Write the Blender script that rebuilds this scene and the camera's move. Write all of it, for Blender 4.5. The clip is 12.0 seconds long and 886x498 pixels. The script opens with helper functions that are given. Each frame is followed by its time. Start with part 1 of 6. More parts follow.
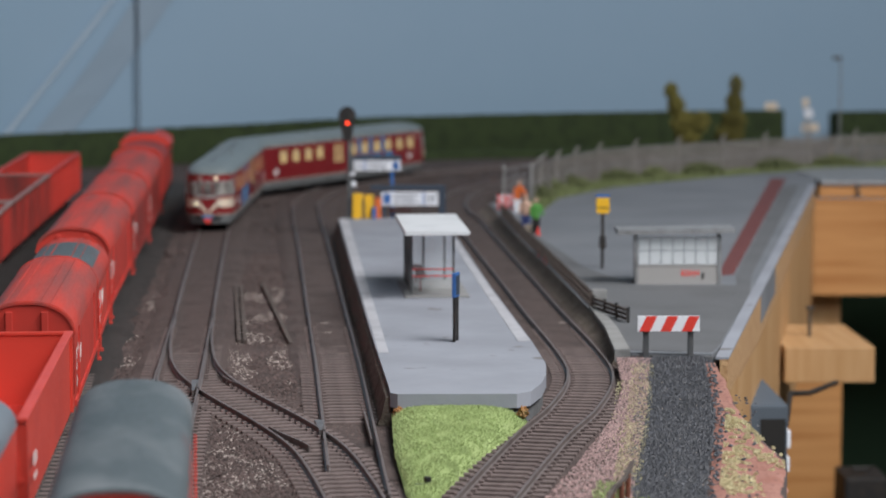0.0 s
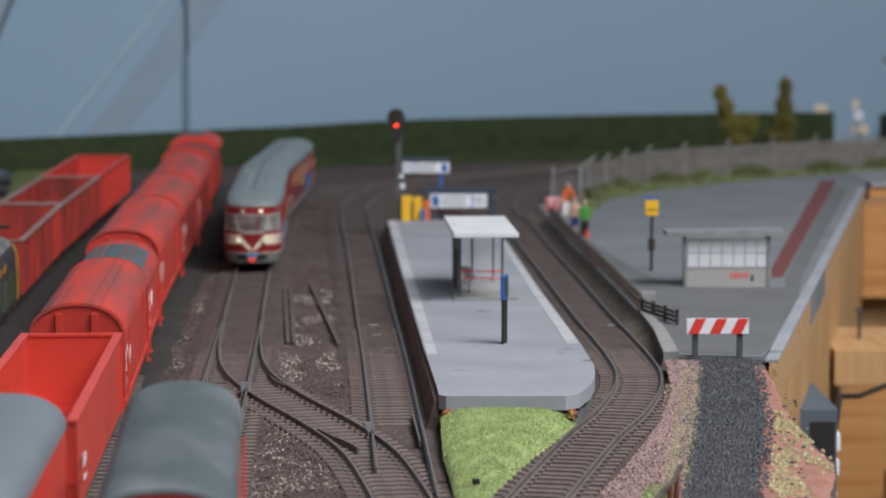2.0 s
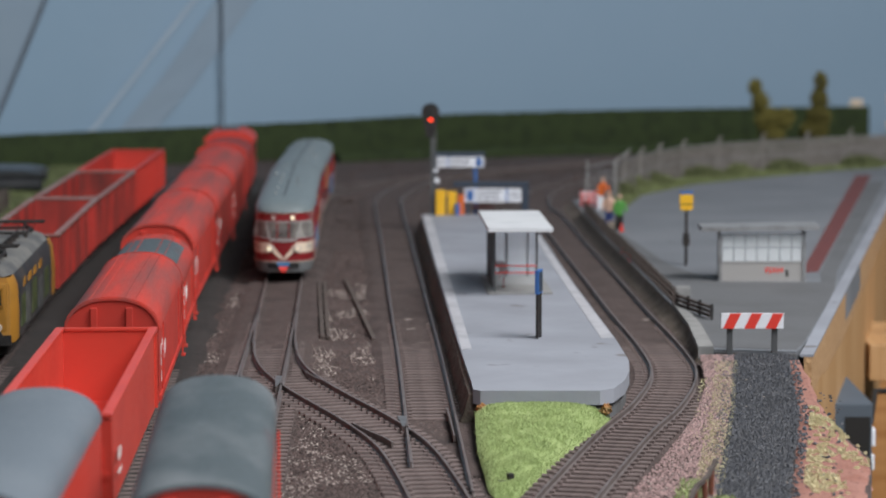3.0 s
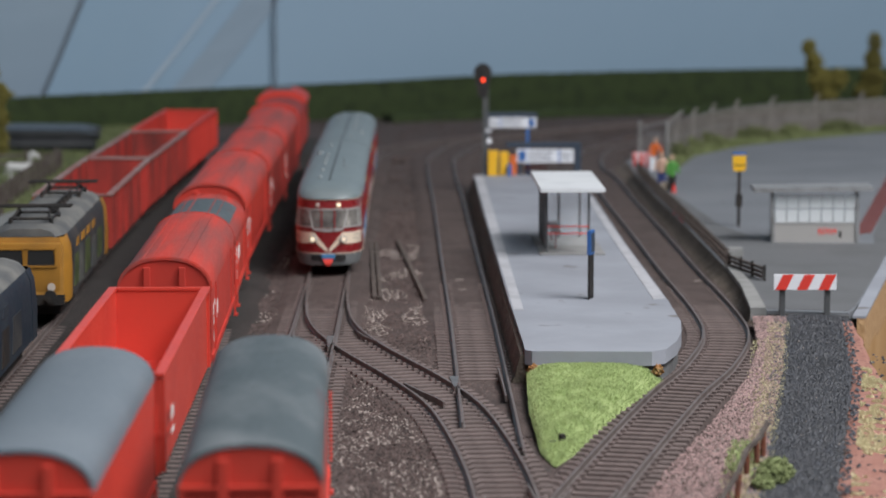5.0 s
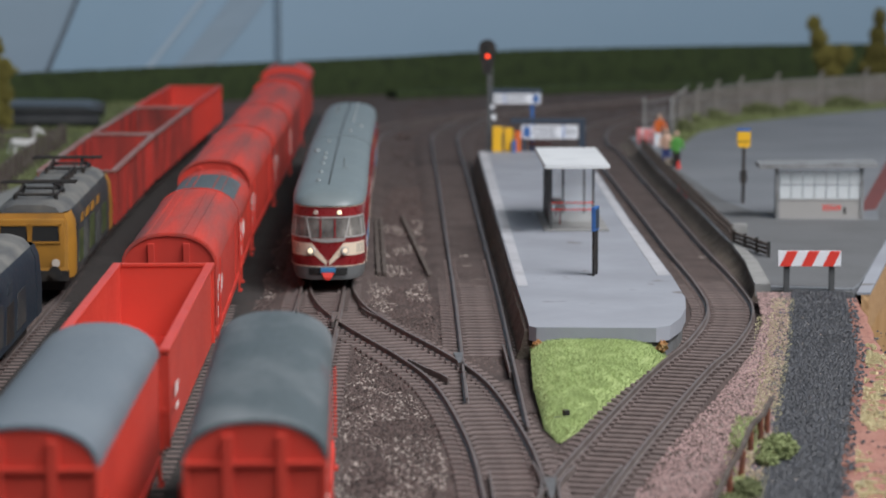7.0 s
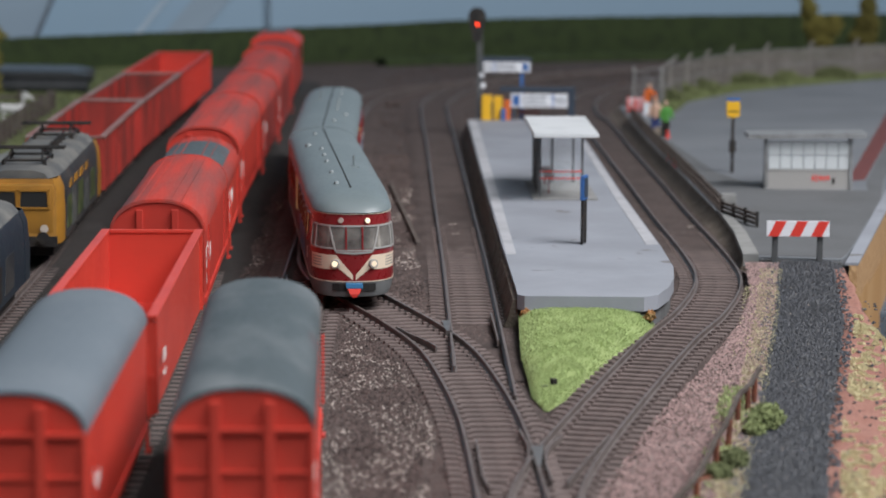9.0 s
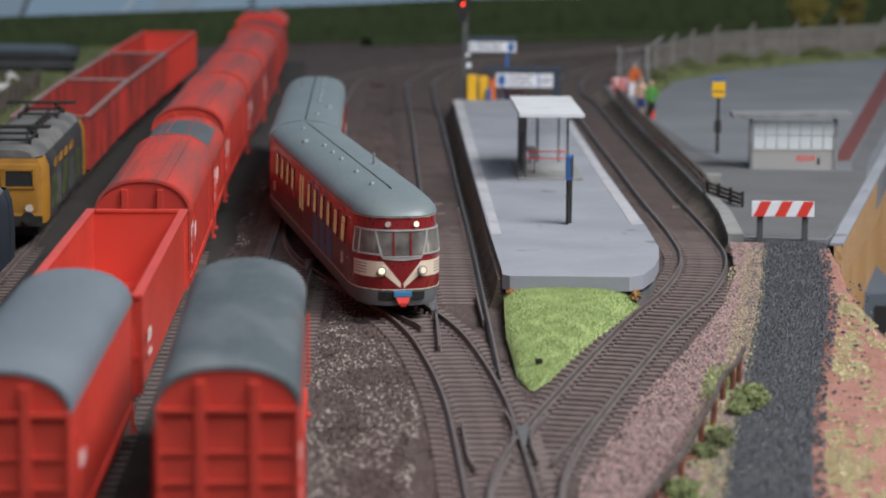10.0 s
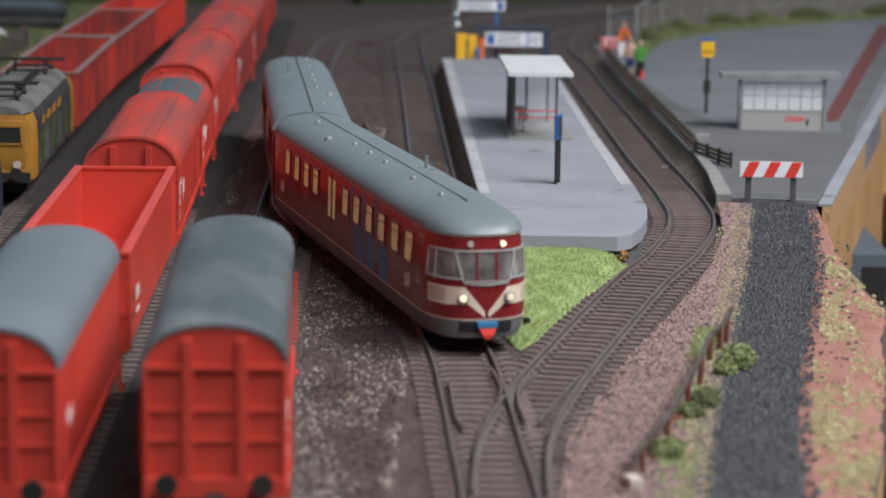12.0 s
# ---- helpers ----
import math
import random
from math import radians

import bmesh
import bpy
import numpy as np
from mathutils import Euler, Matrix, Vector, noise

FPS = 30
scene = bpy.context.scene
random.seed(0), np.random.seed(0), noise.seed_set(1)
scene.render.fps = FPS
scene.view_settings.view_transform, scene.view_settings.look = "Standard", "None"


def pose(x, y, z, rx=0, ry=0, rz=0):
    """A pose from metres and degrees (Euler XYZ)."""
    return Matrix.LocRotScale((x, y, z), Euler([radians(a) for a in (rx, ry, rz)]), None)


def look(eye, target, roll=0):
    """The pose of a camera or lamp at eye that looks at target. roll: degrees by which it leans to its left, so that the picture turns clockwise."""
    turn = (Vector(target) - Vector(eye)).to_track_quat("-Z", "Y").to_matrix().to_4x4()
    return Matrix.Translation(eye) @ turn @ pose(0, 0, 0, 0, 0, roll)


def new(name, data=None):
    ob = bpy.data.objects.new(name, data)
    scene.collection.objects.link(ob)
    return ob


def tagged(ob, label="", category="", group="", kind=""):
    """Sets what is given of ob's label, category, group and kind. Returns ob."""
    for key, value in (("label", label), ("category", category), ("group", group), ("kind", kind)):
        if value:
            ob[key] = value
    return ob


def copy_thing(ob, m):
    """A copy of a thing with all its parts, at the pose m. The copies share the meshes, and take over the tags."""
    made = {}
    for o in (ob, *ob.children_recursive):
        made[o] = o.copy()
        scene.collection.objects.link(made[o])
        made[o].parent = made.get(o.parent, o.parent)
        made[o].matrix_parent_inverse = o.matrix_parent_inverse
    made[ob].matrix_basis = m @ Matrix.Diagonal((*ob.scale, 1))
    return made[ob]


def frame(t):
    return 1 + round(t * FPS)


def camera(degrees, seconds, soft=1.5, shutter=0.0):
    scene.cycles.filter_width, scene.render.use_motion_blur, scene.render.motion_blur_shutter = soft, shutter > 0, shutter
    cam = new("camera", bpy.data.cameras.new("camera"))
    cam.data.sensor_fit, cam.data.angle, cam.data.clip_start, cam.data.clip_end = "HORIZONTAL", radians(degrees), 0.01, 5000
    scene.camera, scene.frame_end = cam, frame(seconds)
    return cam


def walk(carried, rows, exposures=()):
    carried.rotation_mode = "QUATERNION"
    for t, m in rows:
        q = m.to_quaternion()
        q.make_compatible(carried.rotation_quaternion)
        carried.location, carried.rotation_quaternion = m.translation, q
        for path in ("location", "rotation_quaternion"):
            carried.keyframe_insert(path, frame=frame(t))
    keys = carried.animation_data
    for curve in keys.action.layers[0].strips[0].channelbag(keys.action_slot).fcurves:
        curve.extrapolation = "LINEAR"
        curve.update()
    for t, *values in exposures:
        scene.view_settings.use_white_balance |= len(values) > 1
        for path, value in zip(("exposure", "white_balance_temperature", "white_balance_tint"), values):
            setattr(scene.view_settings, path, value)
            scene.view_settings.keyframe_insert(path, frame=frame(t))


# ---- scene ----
# A model railway in H0 (1:87). Lengths below are millimetres unless a pose() says metres.
cam = camera(19.77, 12.0, soft=1.8)
cam.data.dof.use_dof = True
cam.data.dof.focus_distance = 0.88
cam.data.dof.aperture_fstop = 22.0

# seconds, tilt, heading, roll: the camera stands on a tripod and pans
PATH = [
    (0.0, 83.901, -1.564, 0.077), (0.1, 83.92, -1.755, 0.08), (0.2, 83.93, -1.78, 0.08), (0.3, 83.95, -1.64, 0.09),
    (0.5, 83.968, -1.629, 0.092), (0.7, 83.99, -1.70, 0.07), (0.8, 84.00, -1.79, 0.06), (1.0, 84.026, -1.902, 0.044),
    (1.1, 84.026, -1.57, 0.044), (1.2, 84.02, -1.19, 0.044), (1.3, 84.01, -1.11, 0.044), (1.5, 84.004, -1.015, 0.044),
    (2.0, 83.947, -0.460, 0.007), (2.5, 83.899, 0.0, 0.0), (3.0, 83.824, 0.319, -0.051), (3.5, 83.716, 0.862, -0.041),
    (3.7, 83.642, 1.108, -0.07), (4.6, 83.15, 1.46, -0.07), (5.5, 82.729, 1.593, -0.056), (6.0, 82.609, 1.690, -0.030), (6.5, 82.500, 1.621, -0.036),
    (7.0, 82.396, 1.600, -0.045), (9.0, 81.677, 1.338, 0.333), (9.5, 81.491, 1.183, 0.395), (10.0, 81.226, 1.000, 0.423),
    (10.5, 80.922, 0.828, 0.511), (11.0, 80.689, 0.590, 0.574), (11.5, 80.557, 0.585, 0.695), (12.0, 80.301, 0.720, 0.773),
]
walk(cam, [(t, pose(0, 0, 0.151, rx, 0, rz) @ pose(0, 0, 0, 0, 0, roll)) for t, rx, rz, roll in PATH])

# ---- light: a hobby room with a ceiling lamp, and an added fill light ----
world = bpy.data.worlds.new("room_air")
scene.world = world
world.use_nodes = True
world.node_tree.nodes["Background"].inputs[0].default_value = (0.75, 0.85, 1.0, 1)
world.node_tree.nodes["Background"].inputs[1].default_value = 0.12
scene.view_settings.exposure = 0.0


def area_lamp(name, place, size, power, colour, target):
    data = bpy.data.lights.new(name, "AREA")
    data.shape, data.size, data.size_y, data.energy, data.color = "RECTANGLE", size[0], size[1], power, colour
    ob = new(name, data)
    ob.matrix_world = look(place, target)
    return ob


area_lamp("hanging_lamp_light", (0.86, 0.50, 1.30), (1.0, 0.6), 36, (1.0, 0.985, 0.995), (0.0, 0.9, 0.0))
# Added fill light behind the tripod, brightens the wagon ends that face it.
area_lamp("fill_lamp_light", (0.35, -0.35, 1.05), (0.5, 0.5), 10.5, (0.90, 0.955, 1.0), (0.0, 0.9, 0.0))

# ---- materials ----


def mat(name, colour, rough=0.6, metal=0.0, second=None, scale=200.0, amount=0.5, bump=0.0, bump_scale=600.0,
        spots=None, spot_scale=900.0, spot_level=0.62, vary=0.0, emit=0.0, coat=0.0, stretch=(1, 1, 1)):
    """Paint, plastic, earth: base colour with broad patches, fine spots and relief, sized in metres."""
    m = bpy.data.materials.new(name)
    m.use_nodes = True
    nt = m.node_tree
    bsdf = nt.nodes["Principled BSDF"]
    bsdf.inputs["Roughness"].default_value = rough
    bsdf.inputs["Metallic"].default_value = metal
    bsdf.inputs["Coat Weight"].default_value = coat
    tex = nt.nodes.new("ShaderNodeTexCoord")
    mp = nt.nodes.new("ShaderNodeMapping")
    mp.inputs["Scale"].default_value = stretch
    nt.links.new(tex.outputs["Object"], mp.inputs["Vector"])
    socket = None

    def rgb(c):
        n = nt.nodes.new("ShaderNodeRGB")
        n.outputs[0].default_value = (*c, 1)
        return n.outputs[0]

    def mix(a, b, fac):
        n = nt.nodes.new("ShaderNodeMix")
        n.data_type = "RGBA"
        nt.links.new(fac, n.inputs[0])
        nt.links.new(a, n.inputs[6])
        nt.links.new(b, n.inputs[7])
        return n.outputs[2]

    def cloud(sc, lo, hi, detail=4.0):
        n = nt.nodes.new("ShaderNodeTexNoise")
        n.inputs["Scale"].default_value = sc
        n.inputs["Detail"].default_value = detail
        nt.links.new(mp.outputs[0], n.inputs["Vector"])
        r = nt.nodes.new("ShaderNodeMapRange")
        r.inputs[1].default_value, r.inputs[2].default_value = lo, hi
        nt.links.new(n.outputs[0], r.inputs[0])
        return r.outputs[0]

    socket = rgb(colour)
    if second:
        socket = mix(socket, rgb(second), cloud(scale, 0.62 - 0.35 * amount, 0.75 - 0.05 * amount))
    if spots:
        socket = mix(socket, rgb(spots), cloud(spot_scale, spot_level, spot_level + 0.06, 2.0))
    if vary:
        info = nt.nodes.new("ShaderNodeObjectInfo")
        geo = nt.nodes.new("ShaderNodeNewGeometry")
        add = nt.nodes.new("ShaderNodeMath")
        add.operation = "ADD"
        nt.links.new(info.outputs["Random"], add.inputs[0])
        nt.links.new(geo.outputs["Random Per Island"], add.inputs[1])
        hsv = nt.nodes.new("ShaderNodeHueSaturation")
        r = nt.nodes.new("ShaderNodeMapRange")
        r.inputs[2].default_value = 2.0
        r.inputs[3].default_value, r.inputs[4].default_value = 1 - vary, 1 + vary
        nt.links.new(add.outputs[0], r.inputs[0])
        nt.links.new(r.outputs[0], hsv.inputs["Value"])
        nt.links.new(socket, hsv.inputs["Color"])
        socket = hsv.outputs[0]
    nt.links.new(socket, bsdf.inputs["Base Color"])
    if bump:
        n = nt.nodes.new("ShaderNodeTexNoise")
        n.inputs["Scale"].default_value = bump_scale
        n.inputs["Detail"].default_value = 5
        nt.links.new(mp.outputs[0], n.inputs["Vector"])
        b = nt.nodes.new("ShaderNodeBump")
        b.inputs["Distance"].default_value = 0.001
        b.inputs["Strength"].default_value = bump
        nt.links.new(n.outputs[0], b.inputs["Height"])
        nt.links.new(b.outputs[0], bsdf.inputs["Normal"])
        r = nt.nodes.new("ShaderNodeMapRange")
        r.inputs[3].default_value, r.inputs[4].default_value = max(0.03, rough - 0.12), min(1, rough + 0.12)
        nt.links.new(n.outputs[0], r.inputs[0])
        nt.links.new(r.outputs[0], bsdf.inputs["Roughness"])
    if emit:
        nt.links.new(socket, bsdf.inputs["Emission Color"])
        bsdf.inputs["Emission Strength"].default_value = emit
    return m


def glass_mat(name, colour, alpha):
    m = bpy.data.materials.new(name)
    m.use_nodes = True
    b = m.node_tree.nodes["Principled BSDF"]
    b.inputs["Base Color"].default_value = (*colour, 1)
    b.inputs["Roughness"].default_value = 0.08
    b.inputs["Alpha"].default_value = alpha
    return m


EARTH = mat("brown_ballast", (0.080, 0.057, 0.052), 0.95, second=(0.047, 0.034, 0.031), scale=60, bump=0.9, bump_scale=900, spots=(0.16, 0.13, 0.12), spot_scale=700, spot_level=0.64)
STONE_BROWN = mat("brown_stones", (0.108, 0.078, 0.072), 0.95, vary=0.7)
STONE_PALE = mat("pale_chips", (0.37, 0.32, 0.29), 0.95, vary=0.6)
STONE_PINK = mat("pinkish_ballast", (0.25, 0.17, 0.162), 0.95, vary=0.7)
STONE_BLACK = mat("black_cinder", (0.034, 0.037, 0.045), 0.6, vary=0.75)
PINK = mat("pink_gravel_bed", (0.215, 0.145, 0.138), 0.95, second=(0.31, 0.235, 0.225), scale=120, bump=0.9, bump_scale=900)
CINDER = mat("cinder_bed", (0.018, 0.02, 0.024), 0.8, bump=1.0, bump_scale=800)
REDSOIL = mat("red_soil", (0.33, 0.165, 0.13), 0.9, second=(0.27, 0.115, 0.085), scale=70, bump=0.6, bump_scale=700, spots=(0.20, 0.09, 0.075), spot_scale=500, spot_level=0.6)
RAIL = mat("rail_steel", (0.155, 0.13, 0.123), 0.42, 0.15, second=(0.10, 0.078, 0.072), scale=150, bump=0.2)
RAIL_TOP = mat("rail_head", (0.26, 0.245, 0.235), 0.33, 0.6, second=(0.15, 0.125, 0.115), scale=120, bump=0.15)
# Ballast colour blackened to hold the shade between the siding trains.
BALLAST_SHADE = mat("ballast_shade", (0.034, 0.028, 0.026), 0.95, second=(0.02, 0.017, 0.016), scale=60, bump=0.9, bump_scale=900, spots=(0.09, 0.078, 0.072), spot_scale=700, spot_level=0.66)
SLEEPER = mat("sleeper_brown", (0.15, 0.114, 0.107), 0.8, second=(0.10, 0.075, 0.07), scale=300, bump=0.3, vary=0.2)
PLATFORM = mat("platform_grey", (0.25, 0.265, 0.30), 0.75, second=(0.31, 0.33, 0.375), scale=25, amount=0.7, bump=0.12, bump_scale=400, spots=(0.17, 0.165, 0.17), spot_scale=60, spot_level=0.68)
PLAT_EDGE = mat("platform_edge_white", (0.44, 0.445, 0.475), 0.7, second=(0.33, 0.335, 0.36), scale=80, bump=0.1)
BANK = mat("bank_earth", (0.15, 0.118, 0.095), 0.95, second=(0.085, 0.07, 0.05), scale=90, bump=0.9, bump_scale=700, spots=(0.24, 0.20, 0.17), spot_scale=500, spot_level=0.6)
WORN_RIM = mat("worn_grey_rim", (0.24, 0.11, 0.10), 0.6, second=(0.27, 0.22, 0.21), scale=90, amount=0.6)
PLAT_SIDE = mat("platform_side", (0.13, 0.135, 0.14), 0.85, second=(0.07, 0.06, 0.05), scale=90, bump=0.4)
TARMAC = mat("tarmac_grey", (0.15, 0.162, 0.18), 0.8, second=(0.195, 0.208, 0.228), scale=14, amount=0.7, spots=(0.12, 0.125, 0.13), spot_scale=90, spot_level=0.7, bump=0.12, bump_scale=500)
TARMAC_DARK = mat("tarmac_dark", (0.125, 0.13, 0.137), 0.85, second=(0.10, 0.104, 0.108), scale=30, bump=0.15)
BRICKRED = mat("red_paving", (0.15, 0.045, 0.043), 0.8, second=(0.11, 0.035, 0.034), scale=120, bump=0.2)
RED = mat("wagon_red", (0.56, 0.045, 0.030), 0.5, second=(0.43, 0.038, 0.027), scale=35, amount=0.6, bump=0.06)
RED_BRIGHT = mat("wagon_bright_red", (0.60, 0.060, 0.040), 0.38, second=(0.52, 0.05, 0.036), scale=30, bump=0.05)
RED_DULL = mat("weathered_red", (0.42, 0.034, 0.024), 0.6, second=(0.12, 0.022, 0.018), scale=70, amount=0.7, bump=0.1, stretch=(1, 1.6, .25))
RED_ROOF = mat("red_roof", (0.50, 0.042, 0.026), 0.62, second=(0.19, 0.06, 0.055), scale=60, amount=0.7, bump=0.08, stretch=(2.4, 0.2, 1))
DARKRED = mat("dark_red_inside", (0.30, 0.028, 0.02), 0.6, second=(0.2, 0.02, 0.016), scale=40, bump=0.1)
GREY_ROOF = mat("grey_roof", (0.072, 0.09, 0.098), 0.5, second=(0.19, 0.205, 0.215), scale=40, amount=0.5, bump=0.1, stretch=(1, 0.45, 1), spots=(0.12, 0.066, 0.072), spot_scale=30, spot_level=0.55)
GREY_ROOF_CLEAN = mat("grey_roof_clean", (0.13, 0.155, 0.18), 0.5, second=(0.155, 0.18, 0.205), scale=30, amount=0.5, bump=0.06)
BLACK = mat("black_metal", (0.014, 0.013, 0.013), 0.6, second=(0.035, 0.026, 0.02), scale=200, bump=0.2)
STEEL = mat("wheel_steel", (0.20, 0.19, 0.18), 0.4, 0.8)
WHITE = mat("white_print", (0.75, 0.73, 0.72), 0.6, second=(0.6, 0.5, 0.48), scale=400)
MAROON = mat("railcar_red", (0.205, 0.015, 0.018), 0.3, second=(0.18, 0.013, 0.016), scale=60, bump=0.02, coat=0.25)
VENT_GREY = mat("railcar_vent_grey", (0.21, 0.24, 0.25), 0.4)
CAR_GREY = mat("railcar_roof_grey", (0.16, 0.195, 0.205), 0.42, second=(0.185, 0.22, 0.23), scale=25, bump=0.03)
SKIRT = mat("railcar_skirt_grey", (0.17, 0.18, 0.185), 0.5, second=(0.12, 0.12, 0.12), scale=60, bump=0.05)
CREAM = mat("cream_band", (0.72, 0.60, 0.47), 0.45, second=(0.68, 0.57, 0.45), scale=200)
BLUE = mat("railcar_blue", (0.055, 0.20, 0.40), 0.35, second=(0.06, 0.215, 0.43), scale=100)
TRIM = mat("grey_trim", (0.36, 0.35, 0.34), 0.4)
LINE = mat("cream_line", (0.62, 0.54, 0.44), 0.5)
DARK = mat("dark_interior", (0.012, 0.012, 0.012), 0.7)
PALE_IN = mat("pale_interior", (0.34, 0.32, 0.29), 0.7, second=(0.04, 0.02, 0.02), scale=110, amount=0.8)
WINDOW_LIT = mat("lit_window", (0.66, 0.50, 0.24), 0.25, emit=0.16, second=(0.5, 0.36, 0.17), scale=150, amount=0.6)
LAMP_ON = mat("lamp_on", (1.0, 0.88, 0.62), 0.3, emit=0.75)
LAMP_DIM = mat("lamp_dim", (0.8, 0.66, 0.5), 0.2, emit=0.35)
LAMP_OFF = mat("lamp_off", (0.55, 0.48, 0.42), 0.2)
LAMP_RED = mat("red_signal_light", (1.0, 0.06, 0.02), 0.3, emit=3.5)
GLASS = glass_mat("clear_glass", (0.8, 0.84, 0.86), 0.10)
CAB_GLASS = glass_mat("cab_glass", (0.16, 0.16, 0.155), 0.3)
ROOF_WHITE = mat("white_roof", (0.66, 0.68, 0.70), 0.5, second=(0.58, 0.6, 0.62), scale=60)
CONCRETE = mat("pale_concrete", (0.27, 0.27, 0.265), 0.8, second=(0.2, 0.2, 0.195), scale=120, bump=0.15)
POSTGREY = mat("dark_grey_post", (0.075, 0.08, 0.085), 0.5, second=(0.11, 0.11, 0.11), scale=200)
GALV = mat("galvanised", (0.30, 0.31, 0.32), 0.5, 0.3, second=(0.2, 0.2, 0.2), scale=200)
YELLOW = mat("sign_yellow", (0.80, 0.45, 0.02), 0.5)
SIGNBLUE = mat("sign_blue", (0.04, 0.13, 0.36), 0.45)
SIGNWHITE = mat("sign_white", (0.78, 0.80, 0.85), 0.45)
NAVY = mat("navy_frame", (0.035, 0.05, 0.075), 0.5)
SIGNRED = mat("stripe_red", (0.72, 0.05, 0.035), 0.5)
ORANGE = mat("orange_cloth", (0.66, 0.14, 0.025), 0.7)
GREENV = mat("green_cloth", (0.07, 0.25, 0.045), 0.7)
CLOTHBLUE = mat("blue_cloth", (0.04, 0.06, 0.2), 0.7)
SKIN = mat("pale_plastic", (0.55, 0.36, 0.27), 0.6)
CHIPBOARD = mat("chipboard", (0.52, 0.33, 0.17), 0.85, second=(0.36, 0.20, 0.09), scale=400, amount=0.8, bump=0.8, bump_scale=700)
PINE = mat("pine_wood", (0.55, 0.27, 0.095), 0.6, second=(0.40, 0.165, 0.045), scale=28, amount=0.75, bump=0.12, bump_scale=200, stretch=(0.35, 1, 6))
PLY = mat("pale_wood", (0.50, 0.30, 0.14), 0.65, second=(0.42, 0.23, 0.09), scale=30, amount=0.7, bump=0.1, stretch=(6, 0.5, 0.6))
OLDWOOD = mat("weathered_wood", (0.075, 0.058, 0.05), 0.85, second=(0.12, 0.1, 0.09), scale=150, bump=0.4, vary=0.2)
RUSTWOOD = mat("rusty_post", (0.20, 0.065, 0.035), 0.8, second=(0.12, 0.05, 0.035), scale=300, bump=0.3)
SKY = mat("painted_sky", (0.245, 0.36, 0.475), 0.8, second=(0.275, 0.39, 0.505), scale=2.2, amount=0.8, bump=0.05, bump_scale=60)
SKY_SHADE = mat("painted_sky_shade_grey", (0.24, 0.32, 0.405), 0.8, second=(0.27, 0.35, 0.43), scale=6)
MESHGREY = mat("weathered_wire", (0.23, 0.215, 0.20), 0.6, 0.1, second=(0.15, 0.135, 0.12), scale=120)
LOCO_ROOF = mat("dusty_loco_roof", (0.085, 0.088, 0.09), 0.65, second=(0.19, 0.185, 0.17), scale=70, amount=0.75, bump=0.2)
HEDGE = mat("hedge_green", (0.030, 0.048, 0.014), 0.95, second=(0.016, 0.028, 0.009), scale=90, bump=1.0, bump_scale=500)
GRASS = mat("lawn_green", (0.33, 0.41, 0.17), 0.95, second=(0.29, 0.35, 0.14), scale=45, bump=0.25, bump_scale=900)
BLADE = mat("grass_fibres", (0.375, 0.465, 0.20), 0.9, vary=0.16)
BLADE_DRY = mat("dry_tufts", (0.57, 0.52, 0.32), 0.9, vary=0.35)
FIELD = mat("field_green", (0.12, 0.145, 0.055), 0.95, second=(0.15, 0.165, 0.075), scale=30, bump=0.8, bump_scale=700)
LEAF = mat("bush_leaves", (0.17, 0.20, 0.085), 0.9, vary=0.5)
LEAF_DARK = mat("grey_green_bush", (0.14, 0.16, 0.07), 0.9, vary=0.4)
LEAF_OLIVE = mat("olive_leaves", (0.17, 0.15, 0.035), 0.9, vary=0.4)
BARK = mat("bark", (0.07, 0.05, 0.035), 0.9, bump=0.5)
LOCO_YELLOW = mat("loco_yellow", (0.36, 0.17, 0.025), 0.45, second=(0.22, 0.11, 0.022), scale=60, bump=0.06)
LOCO_GREY = mat("loco_grey", (0.022, 0.025, 0.03), 0.6, second=(0.06, 0.055, 0.05), scale=60, amount=0.7, bump=0.15)
LOCO_BLUE = mat("loco_dark_blue", (0.014, 0.022, 0.034), 0.55, second=(0.03, 0.038, 0.046), scale=60, bump=0.1)
GRAF_GREEN = mat("green_graffiti", (0.035, 0.05, 0.018), 0.6, second=(0.09, 0.11, 0.04), scale=160, amount=0.7)
GRAF_PALE = mat("pale_graffiti", (0.05, 0.055, 0.056), 0.6, second=(0.14, 0.14, 0.12), scale=160, amount=0.7)
ASHGREY = mat("grey_path", (0.20, 0.21, 0.21), 0.9, bump=0.4)
WALL = mat("room_wall", (0.24, 0.25, 0.26), 0.9, second=(0.21, 0.22, 0.23), scale=3)
FLOOR = mat("room_floor", (0.10, 0.085, 0.07), 0.7, second=(0.075, 0.06, 0.05), scale=6)
DARKGREEN = mat("dark_green_cloth", (0.022, 0.05, 0.024), 0.9, second=(0.03, 0.062, 0.03), scale=8)
HOSE = mat("black_tube", (0.03, 0.033, 0.037), 0.45, second=(0.05, 0.052, 0.056), scale=40)
STOREBLUE = mat("grey_blue_cover", (0.085, 0.11, 0.14), 0.6, second=(0.07, 0.09, 0.115), scale=15)

# ---- mesh helpers (millimetres) ----
MM = Matrix.Scale(0.001, 4)


def place(x, y, z=0.0, rz=0.0, rx=0.0, ry=0.0):
    """A pose given in millimetres and degrees."""
    return pose(x * 0.001, y * 0.001, z * 0.001, rx, ry, rz)


def thing(name, m, label, category, group="", kind=""):
    ob = new(name)
    ob.empty_display_size = 0.01
    ob.matrix_world = m
    return tagged(ob, label, category, group, kind)


